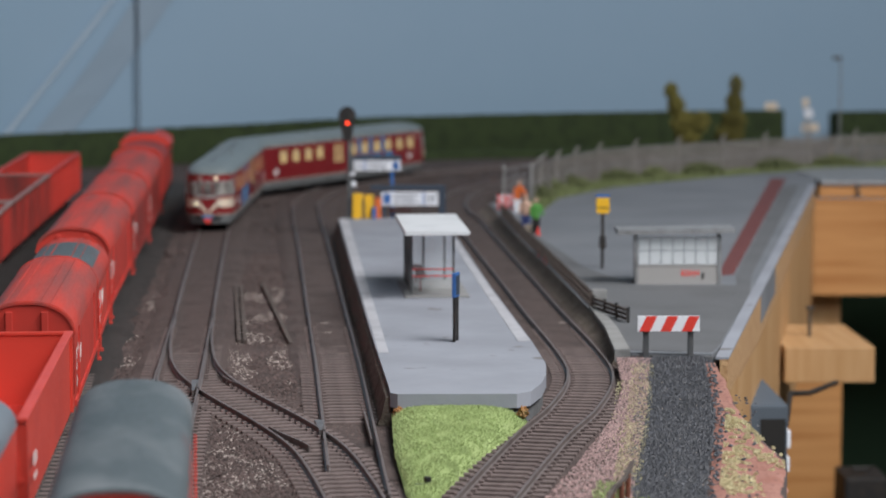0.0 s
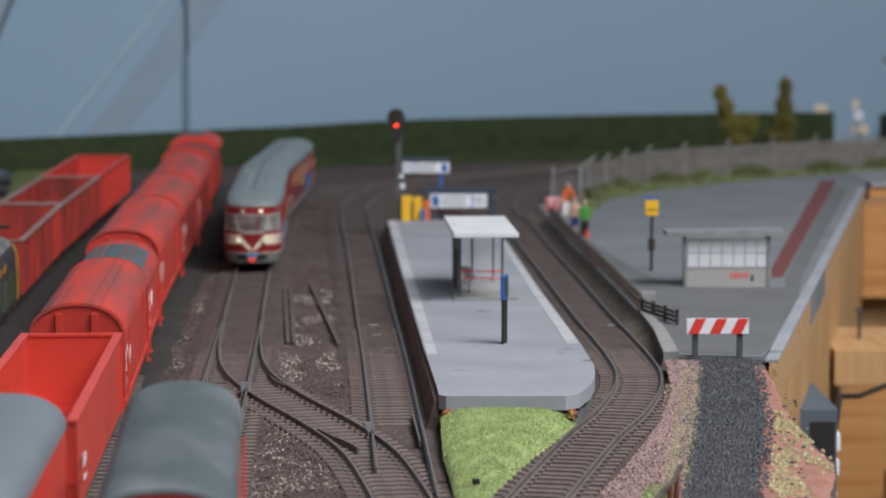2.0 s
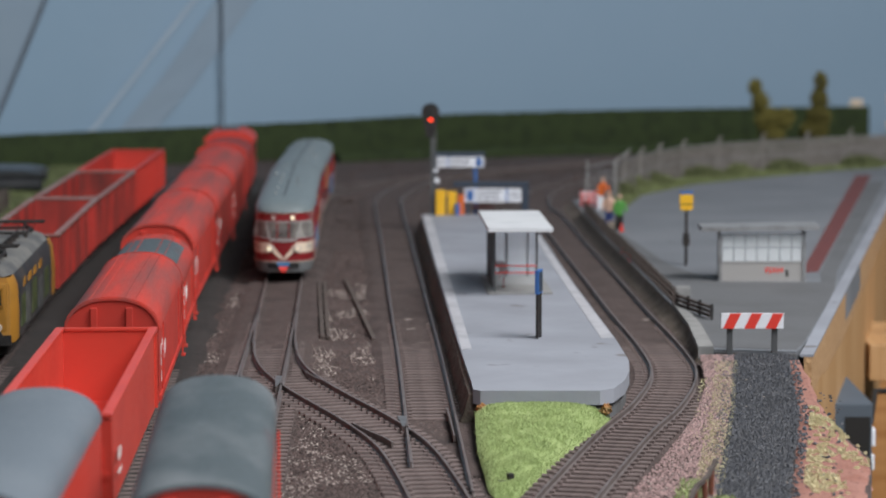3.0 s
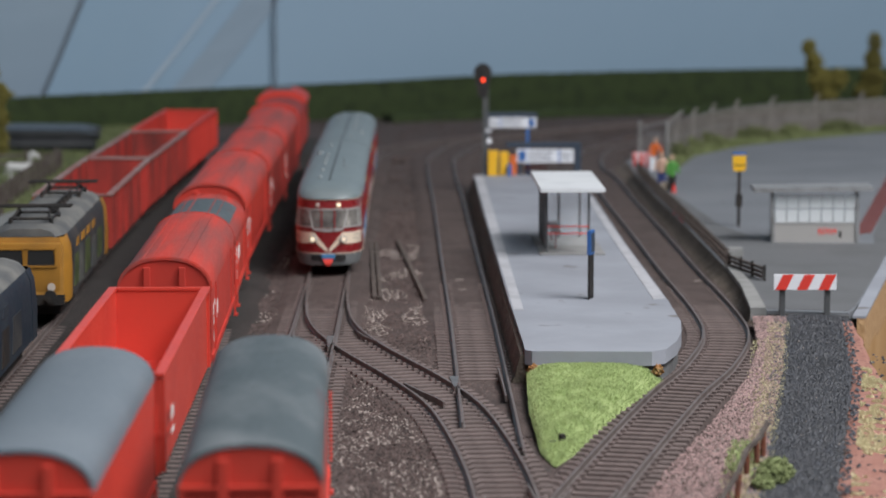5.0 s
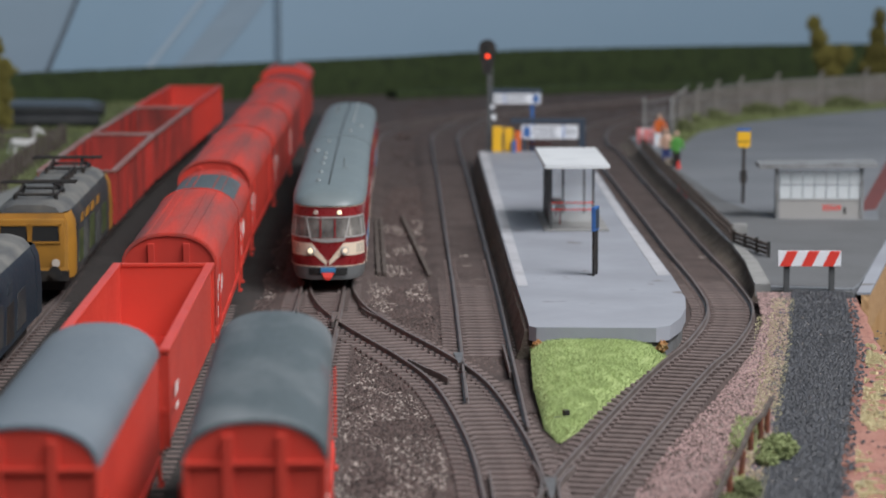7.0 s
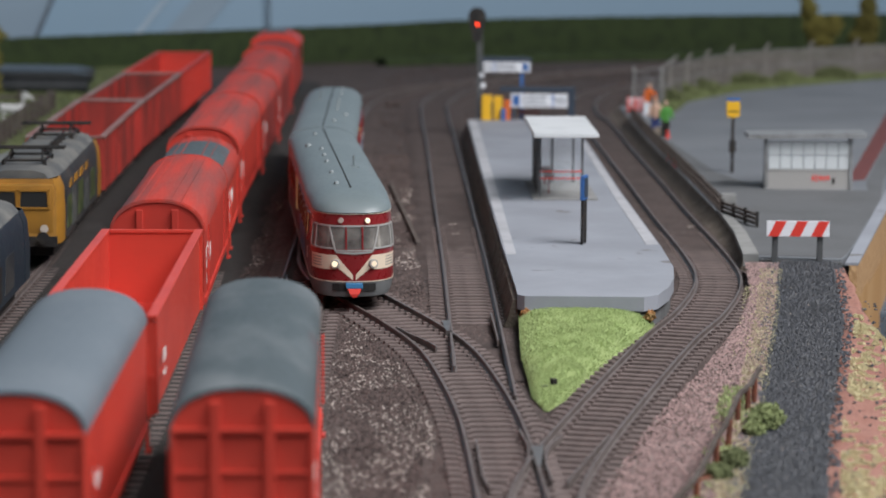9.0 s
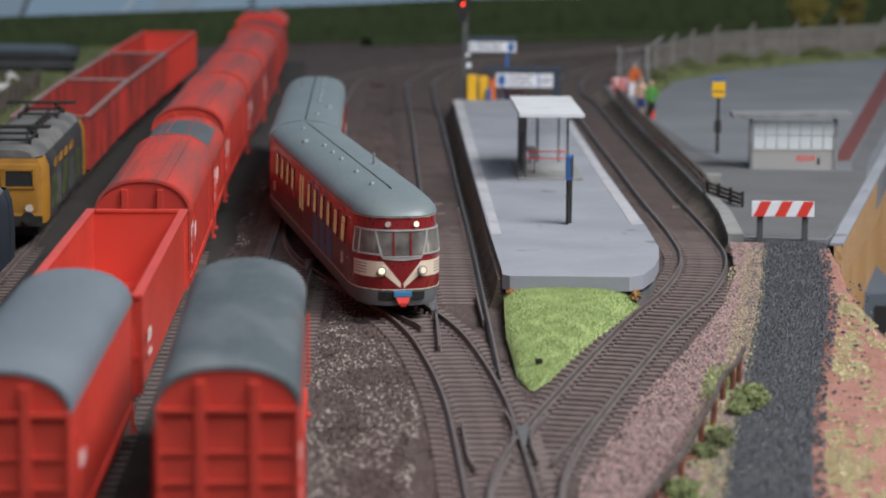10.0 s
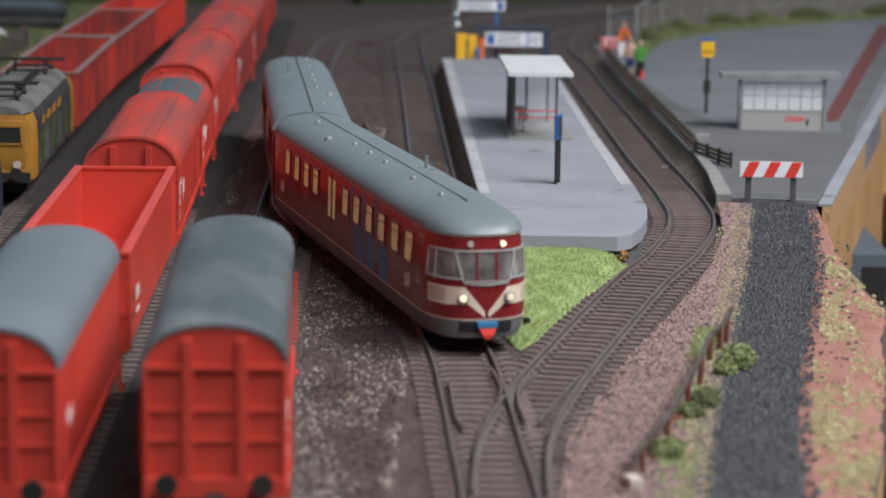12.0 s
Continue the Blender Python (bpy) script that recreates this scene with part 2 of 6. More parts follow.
def part(name, bm, material, parent=None, label="", smooth=False):
    """Links a bmesh (in mm) as one mesh object under a thing or a part."""
    bmesh.ops.recalc_face_normals(bm, faces=bm.faces)
    bm.transform(MM)
    me = bpy.data.meshes.new(name)
    bm.to_mesh(me)
    bm.free()
    for mt in (material if isinstance(material, (list, tuple)) else [material]):
        me.materials.append(mt)
    if smooth:
        me.polygons.foreach_set("use_smooth", [True] * len(me.polygons))
        me.set_sharp_from_angle(angle=radians(42))
    ob = new(name, me)
    ob.parent = parent
    if label:
        tagged(ob, label)
    return ob


def again(ob, name, parent, m=None):
    """Another piece on the same mesh."""
    o = new(name, ob.data)
    o.parent = parent
    if m is not None:
        o.matrix_basis = m
    return o


def raw(name, verts, faces, material, parent=None, smooth=False):
    me = bpy.data.meshes.new(name)
    me.from_pydata([(a * 0.001, b * 0.001, c * 0.001) for a, b, c in verts], [], faces)
    me.materials.append(material)
    if smooth:
        me.polygons.foreach_set("use_smooth", [True] * len(me.polygons))
    ob = new(name, me)
    ob.parent = parent
    return ob


def box(bm, x0, x1, y0, y1, z0, z1, bevel=0.0):
    vs = [bm.verts.new((x, y, z)) for z in (z0, z1) for y in (y0, y1) for x in (x0, x1)]
    fs = [bm.faces.new([vs[i] for i in f]) for f in ((0, 1, 3, 2), (4, 6, 7, 5), (0, 4, 5, 1), (2, 3, 7, 6), (0, 2, 6, 4), (1, 5, 7, 3))]
    if bevel:
        es = list({e for f in fs for e in f.edges})
        bmesh.ops.bevel(bm, geom=es, offset=bevel, segments=2, affect="EDGES", profile=0.7)
    return bm


def boxed(*a, **k):
    return box(bmesh.new(), *a, **k)


def rod(bm, p, q, r, n=8, r2=None):
    p, q = Vector(p), Vector(q)
    d = (q - p).normalized()
    a = d.orthogonal().normalized()
    b = d.cross(a)
    r2 = r if r2 is None else r2
    rings = [[bm.verts.new(c + rr * (math.cos(i * math.tau / n) * a + math.sin(i * math.tau / n) * b)) for i in range(n)] for c, rr in ((p, r), (q, r2))]
    for i in range(n):
        j = (i + 1) % n
        bm.faces.new((rings[0][i], rings[0][j], rings[1][j], rings[1][i]))
    bm.faces.new(rings[0][::-1])
    bm.faces.new(rings[1])
    return bm


def rodded(*a, **k):
    return rod(bmesh.new(), *a, **k)


def loft(bm, rings, closed=True, caps=True):
    """Skins rings of equal length."""
    vs = [[bm.verts.new(p) for p in ring] for ring in rings]
    n = len(vs[0])
    for a, b in zip(vs, vs[1:]):
        for i in range(n if closed else n - 1):
            j = (i + 1) % n
            bm.faces.new((a[i], a[j], b[j], b[i]))
    if caps and closed:
        bm.faces.new(vs[0][::-1])
        bm.faces.new(vs[-1])
    return bm


def prism(bm, outline, z0, z1):
    """A flat plate with the given outline."""
    return loft(bm, [[(x, y, z) for x, y in outline] for z in (z0, z1)])


def along_y(bm, profile, y0, y1):
    """A bar with an x-z profile running along y."""
    return loft(bm, [[(x, y, z) for x, z in profile] for y in (y0, y1)])


def curve_points(knots, step=4.0):
    """A smooth line through the knots, in even steps."""
    p = [np.array(k, float) for k in knots]
    p = [2 * p[0] - p[1]] + p + [2 * p[-1] - p[-2]]
    out = []
    for a, b, c, d in zip(p, p[1:], p[2:], p[3:]):
        n = max(2, int(np.linalg.norm(c - b) / 2))
        for i in range(n):
            u = i / n
            out.append(0.5 * (2 * b + (c - a) * u + (2 * a - 5 * b + 4 * c - d) * u * u + (3 * b - a - 3 * c + d) * u ** 3))
    out.append(p[-2])
    out = np.array(out)
    run = np.r_[0, np.cumsum(np.linalg.norm(np.diff(out, axis=0), axis=1))]
    s = np.linspace(0, run[-1], max(2, int(run[-1] / step)))
    return np.stack([np.interp(s, run, out[:, 0]), np.interp(s, run, out[:, 1])], 1), s


def normals(pts):
    d = np.gradient(pts, axis=0)
    d /= np.linalg.norm(d, axis=1)[:, None]
    return np.stack([-d[:, 1], d[:, 0]], 1)


def sweep(bm, pts, offset, profile):
    """A profile (across, up) run beside a plan line."""
    n = normals(pts)
    return loft(bm, [[(*(p + k * (offset + u)), z) for u, z in profile] for p, k in zip(pts, n)])

# ---- the room ----
def build_room():
    def slab(name, m, *b):
        return tagged(part(name, boxed(*b), m), kind="structure")
    slab("floor", FLOOR, -1700, 1900, -1500, 3300, -960, -920)
    slab("ceiling", WALL, -1700, 1900, -1500, 3300, 1800, 1830)
    slab("wall_south", WALL, -1700, 1900, -1540, -1500, -920, 1800)
    slab("wall_north", WALL, -1700, 1900, 3300, 3340, -920, 1800)
    slab("wall_west", WALL, -1740, -1700, -1500, 3300, -920, 1800)
    slab("wall_east", WALL, 1900, 1940, -1500, 3300, -920, 1800)


build_room()


def build_lamp(x, y, z, w, d, label, top):
    t = thing("ceiling_lamp", pose(x, y, z), label, "lamp", "room lamps")
    part("housing", boxed(-w / 2, w / 2, -d / 2, d / 2, 20, 36, 4), ROOF_WHITE, t)
    part("cord", rodded((0, 0, 36), (0, 0, top), 4, 8), BLACK, t)


build_lamp(1.10, 0.40, 1.66, 400, 900, "white hanging room lamp beside the layout", 140)
# Unseen housing, made up to go with the fill light.
build_lamp(0.42, -0.58, 1.36, 500, 500, "unseen flat white housing added for the fill light", 440)

# ---- baseboard and ground ----
EDGE = [(-400, 40), (300, 60), (570, 94), (620, 104), (802, 133), (858, 130), (977, 134), (1040, 150), (1181, 182), (1799, 312), (2600, 478)]


def edge_x(y):
    return float(np.interp(y, [e[0] for e in EDGE], [e[1] for e in EDGE]))


def build_ground():
    step = 6.0
    ys = np.arange(380, 2560, step)
    verts, faces = [], []
    nx = 150
    for y in ys:
        r = edge_x(y) - 0.5
        for i in range(nx + 1):
            u = i / nx
            x = -760 + (r + 760) * (1 - (1 - u) ** 1.7)
            v = Vector((x * 0.03, y * 0.03, 0))
            z = -3.6 + 0.7 * noise.noise(v) + 0.45 * noise.noise(v * 5)
            if u == 1:
                z = -4.2
            verts.append((x, y, z))
    for j in range(len(ys) - 1):
        for i in range(nx):
            a = j * (nx + 1) + i
            faces.append((a, a + 1, a + nx + 2, a + nx + 1))
    g = raw("ground", verts, faces, EARTH, smooth=True)
    tagged(g, "brown scenic earth and ballast of a model railway", "ground", kind="structure")
    # the board under it
    outline = [(-760, 380)] + [(edge_x(y) - 0.5, y) for y in (380, 570, 620, 700, 802, 858, 977, 1040, 1181, 1400, 1799, 2100, 2550)] + [(-760, 2550)]
    b = part("baseboard", prism(bmesh.new(), outline, -18, -5.5), CHIPBOARD)
    tagged(b, "raw chipboard baseboard with a rough sawn edge", "board", kind="structure")


build_ground()

# ---- tracks ----
GAUGE = 8.6
LINE_A = [(240, 2190), (165, 2120), (106, 2055), (58, 2003), (15, 1950), (-30, 1893), (-69, 1829), (-91, 1767), (-98, 1700), (-98, 1600), (-96, 1510), (-87.2, 1280), (-81, 1130), (-74.8, 960), (-66, 720), (-54, 520), (-46, 390)]
LINE_BRANCH = [(-81.4, 1145), (-75.8, 1045), (-69.2, 985), (-56.4, 932), (-31, 858), (-18, 812), (-9.5, 760), (-3, 705), (1, 650), (4, 600), (7, 550), (13, 400)]
LINE_M = [(60, 2010), (10, 1935), (-28, 1850), (-45, 1730), (-44, 1640), (-34, 1431), (-22, 1161), (-16.5, 1041), (-13.5, 972), (-9, 860), (-4, 735)]
LINE_C = [(190, 1975), (115, 1905), (70, 1820), (55, 1735), (53, 1650), (58, 1590), (65, 1420), (71.5, 1276), (77, 1145), (83, 1022), (82.5, 957), (71, 890), (55, 830), (32, 728), (17, 655), (10.5, 607), (9, 560)]
LINE_B = [(-160, 1900), (-155, 1740), (-143, 1450), (-131, 1126), (-117, 870), (-102, 540), (-95, 390)]
LINE_L = [(-216, 1900), (-214, 1700), (-206, 1340), (-198, 1150), (-188, 976), (-180, 800), (-170, 600)]
RAIL_PROFILE = [(-.85, -2.3), (.85, -2.3), (.85, -1.95), (0.22, -1.65), (0.22, -0.65), (0.46, -0.45), (0.4, 0.0), (-0.4, 0.0), (-0.46, -0.45), (-0.22, -0.65), (-0.22, -1.65), (-.85, -1.95)]
sleeper_mesh = []


def build_track(line, label, cut=(0, 1e9), sleepers=True, left=(0, 1e9), right=(0, 1e9), pitch=6.7, skip=(0, 0)):
    """Two rails and their sleepers; left and right say between which y each rail is laid."""
    pts, s = curve_points(line, 5.0)
    t = thing("railway_track", Matrix(), label, "railway track", "tracks of the layout")
    for side, span in ((-1, left), (1, right)):
        keep = [i for i, p in enumerate(pts) if span[0] <= p[1] <= span[1]]
        sub = pts[keep[0]:keep[-1] + 1]
        part("rail", sweep(bmesh.new(), sub, -side * GAUGE if line[0][1] < line[-1][1] else side * GAUGE, RAIL_PROFILE), RAIL, t, smooth=True)
    if not sleepers:
        return t
    n = normals(pts)
    d = pitch
    while d < s[-1]:
        p = np.array([np.interp(d, s, pts[:, 0]), np.interp(d, s, pts[:, 1])])
        k = np.array([np.interp(d, s, n[:, 0]), np.interp(d, s, n[:, 1])])
        d += pitch
        if not cut[0] <= p[1] <= cut[1] or skip[0] < p[1] < skip[1]:
            continue
        rz = math.degrees(math.atan2(k[1], k[0])) + random.uniform(-1.2, 1.2)
        if not sleeper_mesh:
            bm = bmesh.new()
            w = 15.0
            loft(bm, [[(-w, -1.3, -3.6), (w, -1.3, -3.6), (w, 1.3, -3.6), (-w, 1.3, -3.6)], [(-w, -1.3, -2.25), (w, -1.3, -2.25), (w, 1.3, -2.25), (-w, 1.3, -2.25)],
                      [(-w + .3, -1.05, -2.0), (w - .3, -1.05, -2.0), (w - .3, 1.05, -2.0), (-w + .3, 1.05, -2.0)]])
            for sx in (-1, 1):
                for off in (-1.9, 1.9):
                    box(bm, sx * GAUGE + off - .75, sx * GAUGE + off + .75, -.8, .8, -2.1, -1.25)
            first = part("sleeper", bm, SLEEPER, t)
            sleeper_mesh.append(first)
            first.matrix_basis = place(p[0], p[1], 0, rz)
        else:
            again(sleeper_mesh[0], "sleeper", t, place(p[0], p[1], random.uniform(-.12, .05), rz))
    return t


def build_bed(line, name, hi=20, top=-2.95, cut=(0, 1e9), material=EARTH):
    pts, s = curve_points(line, 4.0)
    pts = np.array([p for p in pts if cut[0] <= p[1] <= cut[1]])
    n = normals(pts)
    cols = np.linspace(-1, 1, 15)
    verts, faces = [], []
    for p, k in zip(pts, n):
        for c in cols:
            q = p + k * c * hi * (1 + .16 * noise.noise(Vector((p[0] * .05, p[1] * .05, 8 + c))))
            buried = min(1.0, max(0.0, (p[1] - 930) / 150))
            z = (top if abs(c) < .8 else top - (abs(c) - .8) * 8) + 1.1 * buried * buried * (3 - 2 * buried) + 0.28 * noise.noise(Vector((q[0] * .35, q[1] * .35, 3)))
            verts.append((q[0], q[1], z))
    m = len(cols)
    for j in range(len(pts) - 1):
        for i in range(m - 1):
            a = j * m + i
            faces.append((a, a + 1, a + m + 1, a + m))
    b = raw(name, verts, faces, material, smooth=True)
    return tagged(b, "brown ballast bed between and beside the rails", "ballast", kind="structure")


build_track(LINE_A, "weathered model track with dark steel rails in brown ballast", cut=(380, 1110), skip=(895, 962))
build_track(LINE_BRANCH, "curved diverging model track crossing to the platform line", cut=(390, 962))
build_track(LINE_M, "straight model track beside the island platform", cut=(868, 1110), left=(778, 1e9), right=(735, 1e9))
build_track(LINE_C, "curved model track round the platform end", cut=(622, 1100))
build_track(LINE_B, "model siding under the red goods wagons", cut=(390, 1300))
build_track(LINE_L, "model siding under the locomotives and open wagons", cut=(600, 1100))
for ln, nm, cut in ((LINE_A, "ballast_a", (0, 1e9)), (LINE_BRANCH, "ballast_branch", (390, 940)), (LINE_M, "ballast_m", (770, 1e9)), (LINE_C, "ballast_c", (600, 1e9)),
                    (LINE_B, "ballast_b", (0, 1e9)), (LINE_L, "ballast_l", (0, 1e9))):
    # Siding beds: darker and higher, shade between the wagons put into their colour.
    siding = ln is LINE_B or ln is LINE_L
    build_bed(ln, nm, 24 if siding else 20, -2.35 if siding else -2.95, cut, BALLAST_SHADE if siding else EARTH)


def build_turnout_details():
    """Check rails, wing rails and point blades."""
    t = thing("railway_turnout", Matrix(), "check rails and crossing noses of the turnouts", "turnout")
    prof = [(-.3, -2.2), (.3, -2.2), (.3, -.1), (-.3, -.1)]
    for nm, pts in (("check_rail", [(-6.4, 676), (-5.4, 655), (-4.0, 632), (-2.4, 622)]), ("check_rail", [(30.0, 684), (25.2, 664), (20.2, 642), (17.2, 628)]),
                    ("wing_rail", [(5.3, 690), (7.6, 668), (7.0, 650), (5.0, 636)]), ("wing_rail", [(17, 684), (12.6, 664), (12.2, 648), (13.4, 630)]),
                    ("check_rail", [(-35.5, 850), (-30, 836), (-24, 823), (-21, 814)]), ("check_rail", [(-3.6, 880), (-2.0, 850), (-0.9, 826)]),
                    ("check_rail", [(-58, 962), (-53.5, 948), (-47, 934)]), ("check_rail", [(-82.5, 962), (-81, 945), (-80.5, 928)])):
        p, _ = curve_points(pts, 4.0)
        part(nm, sweep(bmesh.new(), p, 0, prof), RAIL, t)
    part("crossing_nose", loft(bmesh.new(), [[(8.3, 668, z), (11.8, 669, z), (10.6, 645, z), (9.9, 645, z)] for z in (-2.2, 0.05)]), RAIL_TOP, t)
    part("crossing_nose", loft(bmesh.new(), [[(-20.5, 862, z), (-17.2, 862, z), (-17.6, 842, z), (-18.4, 842, z)] for z in (-2.2, 0.05)]), RAIL_TOP, t)
    part("crossing_nose", loft(bmesh.new(), [[(-68.8, 950, z), (-66, 950, z), (-66.2, 925, z), (-67, 925, z)] for z in (-2.2, 0.05)]), RAIL_TOP, t)


build_turnout_details()

# ---- island platform ----
PLAT = [(-21, 1500), (-9, 1200), (0, 985), (5, 880), (5.5, 864), (8, 861), (49, 861), (54, 866), (59, 884), (62, 905), (63.5, 930), (62, 985), (54, 1160), (46, 1375), (38, 1506)]


def build_platform():
    t = thing("station_platform", Matrix(), "grey island platform with worn white painted edges", "platform")
    part("deck", prism(bmesh.new(), PLAT, 4, 9), PLATFORM, t)
    inner = [(x + (1.2 if x < 20 else -1.2), y + (1 if y < 900 else -1)) for x, y in PLAT]
    part("plinth", prism(bmesh.new(), inner, -5, 4.002), PLAT_SIDE, t, "dark grey platform side wall with darker brown patches")
    part("white_edge", prism(bmesh.new(), [(-20.6, 1498), (-8.6, 1200), (0.6, 985), (1.6, 957), (5.6, 957), (-4.0, 1200), (-15.6, 1498)], 9.0, 9.15), PLAT_EDGE, t, "worn white painted edge line")
    part("white_edge", prism(bmesh.new(), [(61.4, 988), (56.5, 987), (49.5, 1160), (42.3, 1360), (45.2, 1375), (53.4, 1160)], 9.0, 9.15), PLAT_EDGE, t, "worn white painted edge line")


def build_platform_bank():
    """Ragged earth piled against the platform's track side."""
    line, _ = curve_points([(-21, 1500), (-9, 1200), (0, 985), (5, 866)], 5.0)
    rings = []
    for x, y in line:
        n1, n2 = noise.noise(Vector((y * .09, 1, 0))), noise.noise(Vector((y * .2, 4, 0)))
        w = 4.2 + .9 * n1
        rings.append([(x - w, y, -4.6), (x - w, y, -3.0 + .3 * n2), (x - w * .6, y, .6 + .8 * n2), (x - 1.0 + .4 * n2, y, 6.6 + .7 * n1), (x + .4, y, 7.4 + .5 * n2), (x + 1.0, y, 3), (x + 1.0, y, -4.6)])
    tagged(part("platform_bank", loft(bmesh.new(), rings), BANK, smooth=True), "ragged brown earth against the platform side", "embankment", kind="structure")


build_platform()
build_platform_bank()

# ---- forecourt on the right ----
YARD = [(92, 958), (128, 952), (131, 960), (178, 1150), (302, 1735), (345, 1932), (331, 1922), (255, 1868), (165, 1792), (113, 1678), (97, 1606), (73, 1600), (75.5, 1510), (80.5, 1365), (87, 1228), (93, 1080), (94, 1020)]


# the forecourt and its furniture are laid out at platform height, then scaled about the camera's eye to a lower level,
# to fit the same view
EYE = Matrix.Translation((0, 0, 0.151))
EYE_SCALE = EYE @ Matrix.Scale(1.04, 4) @ EYE.inverted()


def scale_from_eye(build):
    """Builds a group of things and lowers them by scaling about the camera's eye, so they still fit its view."""
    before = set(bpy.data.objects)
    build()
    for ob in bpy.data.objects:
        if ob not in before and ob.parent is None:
            ob.matrix_basis = EYE_SCALE @ ob.matrix_basis


def build_yard():
    t = tagged(part("pavement", prism(bmesh.new(), YARD, -5, 9), TARMAC), "smooth grey tarmac forecourt beside the track", "pavement", kind="structure")
    k = part("kerb", prism(bmesh.new(), [(91.6, 956.5), (97.5, 956.5), (98.6, 1020), (96.6, 1088), (92.7, 1088), (93.6, 1020)], 5.5, 10.2), CONCRETE, t, "worn grey kerb stone")
    # The shade below the tarmac end is put into this wall's dark colour.
    part("end_wall", prism(bmesh.new(), [(98, 957), (128, 951.6), (128, 949.6), (98, 955)], -4, 8.2), PLAT_SIDE, t, "tarmac end painted dark for its shade")
    part("red_strip", prism(bmesh.new(), [(164, 1205), (173, 1211), (293, 1795), (282, 1795)], 9.0, 9.2), BRICKRED, t, "dark red painted strip")
    part("dark_strip", prism(bmesh.new(), [(150, 1030), (160, 1075), (182, 1212), (293, 1740), (281.2, 1735), (173.8, 1209)][::-1], 9.0, 9.15), TARMAC_DARK, t)
    part("walkway", prism(bmesh.new(), [(98.5, 962), (128.5, 956), (133, 970), (162, 1100), (172, 1168), (120, 1172), (104, 1240), (88, 1420), (80, 1560), (76, 1524), (84, 1300), (97.5, 1100)], 9.0, 9.12), TARMAC_DARK, t)


def build_embankment():
    """A low slope of earth and stones from the track up to the forecourt."""
    edge, _ = curve_points([(76, 1664), (78.5, 1570), (83.7, 1420), (90.5, 1277), (96.7, 1123), (97.8, 1061), (95.7, 995)], 5.0)
    track, _ = curve_points(LINE_C, 4.0)
    o = np.argsort(track[:, 1])
    rings = []
    for x, y in edge:
        w = max(2.5, min(9.5, x - float(np.interp(y, track[o, 1], track[o, 0])) - 9.8))
        w1 = w * (.62 + .1 * noise.noise(Vector((y * .06, 0, 0))))
        rings.append([(x - w, y, -4.5), (x - w + .8, y, -2.6 + .4 * noise.noise(Vector((y * .2, 5, 0)))), (x - w1, y, -1.4 + .6 * noise.noise(Vector((y * .15, 2, 0)))),
                      (x - w * .3, y, .6 + .6 * noise.noise(Vector((y * .11, 7, 0)))), (x - .5, y, 2.9), (x + 1, y, 2.9), (x + 1, y, -4.5)])
    tagged(part("embankment", loft(bmesh.new(), rings), BANK, smooth=True), "brown earth slope between the track and forecourt", "embankment", kind="structure")


scale_from_eye(build_yard)
build_embankment()

# ---- goods wagons ----
def add_running_gear(t, length, wheel_y, gauge=GAUGE, buffers=RED):
    for sy in (-1, 1):
        for sx in (-1, 1):
            b = rodded((sx * 10, sy * (length / 2), 12), (sx * 10, sy * (length / 2 + 4.5), 12), 1.0, 8)
            rod(b, (sx * 10, sy * (length / 2 + 4.5), 12), (sx * 10, sy * (length / 2 + 5.4), 12), 2.4, 12)
            part("buffer", b, BLACK, t)
        part("coupling", boxed(-2, 2, min(sy * length / 2, sy * (length / 2 + 8)), max(sy * length / 2, sy * (length / 2 + 8)), 7.5, 9.5, .4), BLACK, t)
    for wy in wheel_y:
        ax = part("axle", rodded((-12, wy, 5.6), (12, wy, 5.6), .8, 8), BLACK, t)
        for sx in (-1, 1):
            b = rodded((sx * 7.2, wy, 5.6), (sx * 8.0, wy, 5.6), 6.2, 20)
            rod(b, (sx * 8.0, wy, 5.6), (sx * 10.2, wy, 5.6), 5.6, 20)
            part("wheel", b, STEEL, ax, smooth=True)
            bb = boxed(sx * 11.5 - 1.0, sx * 11.5 + 1.0, wy - 3.2, wy + 3.2, 3.8, 8.2, .5)
            box(bb, sx * 11.5 - .5, sx * 11.5 + .5, wy - 10, wy + 10, 8.2, 9.4)
            part("axle_box", bb, BLACK, t)


def arch(half, eave, crest, n=14):
    """Roof line from one eave to the other."""
    out = []
    for i in range(n + 1):
        a = math.pi * i / n
        c, s = math.cos(a), math.sin(a)
        out.append((half * math.copysign(abs(c) ** 0.88, c), eave + (crest - eave) * s ** 0.95))
    return out


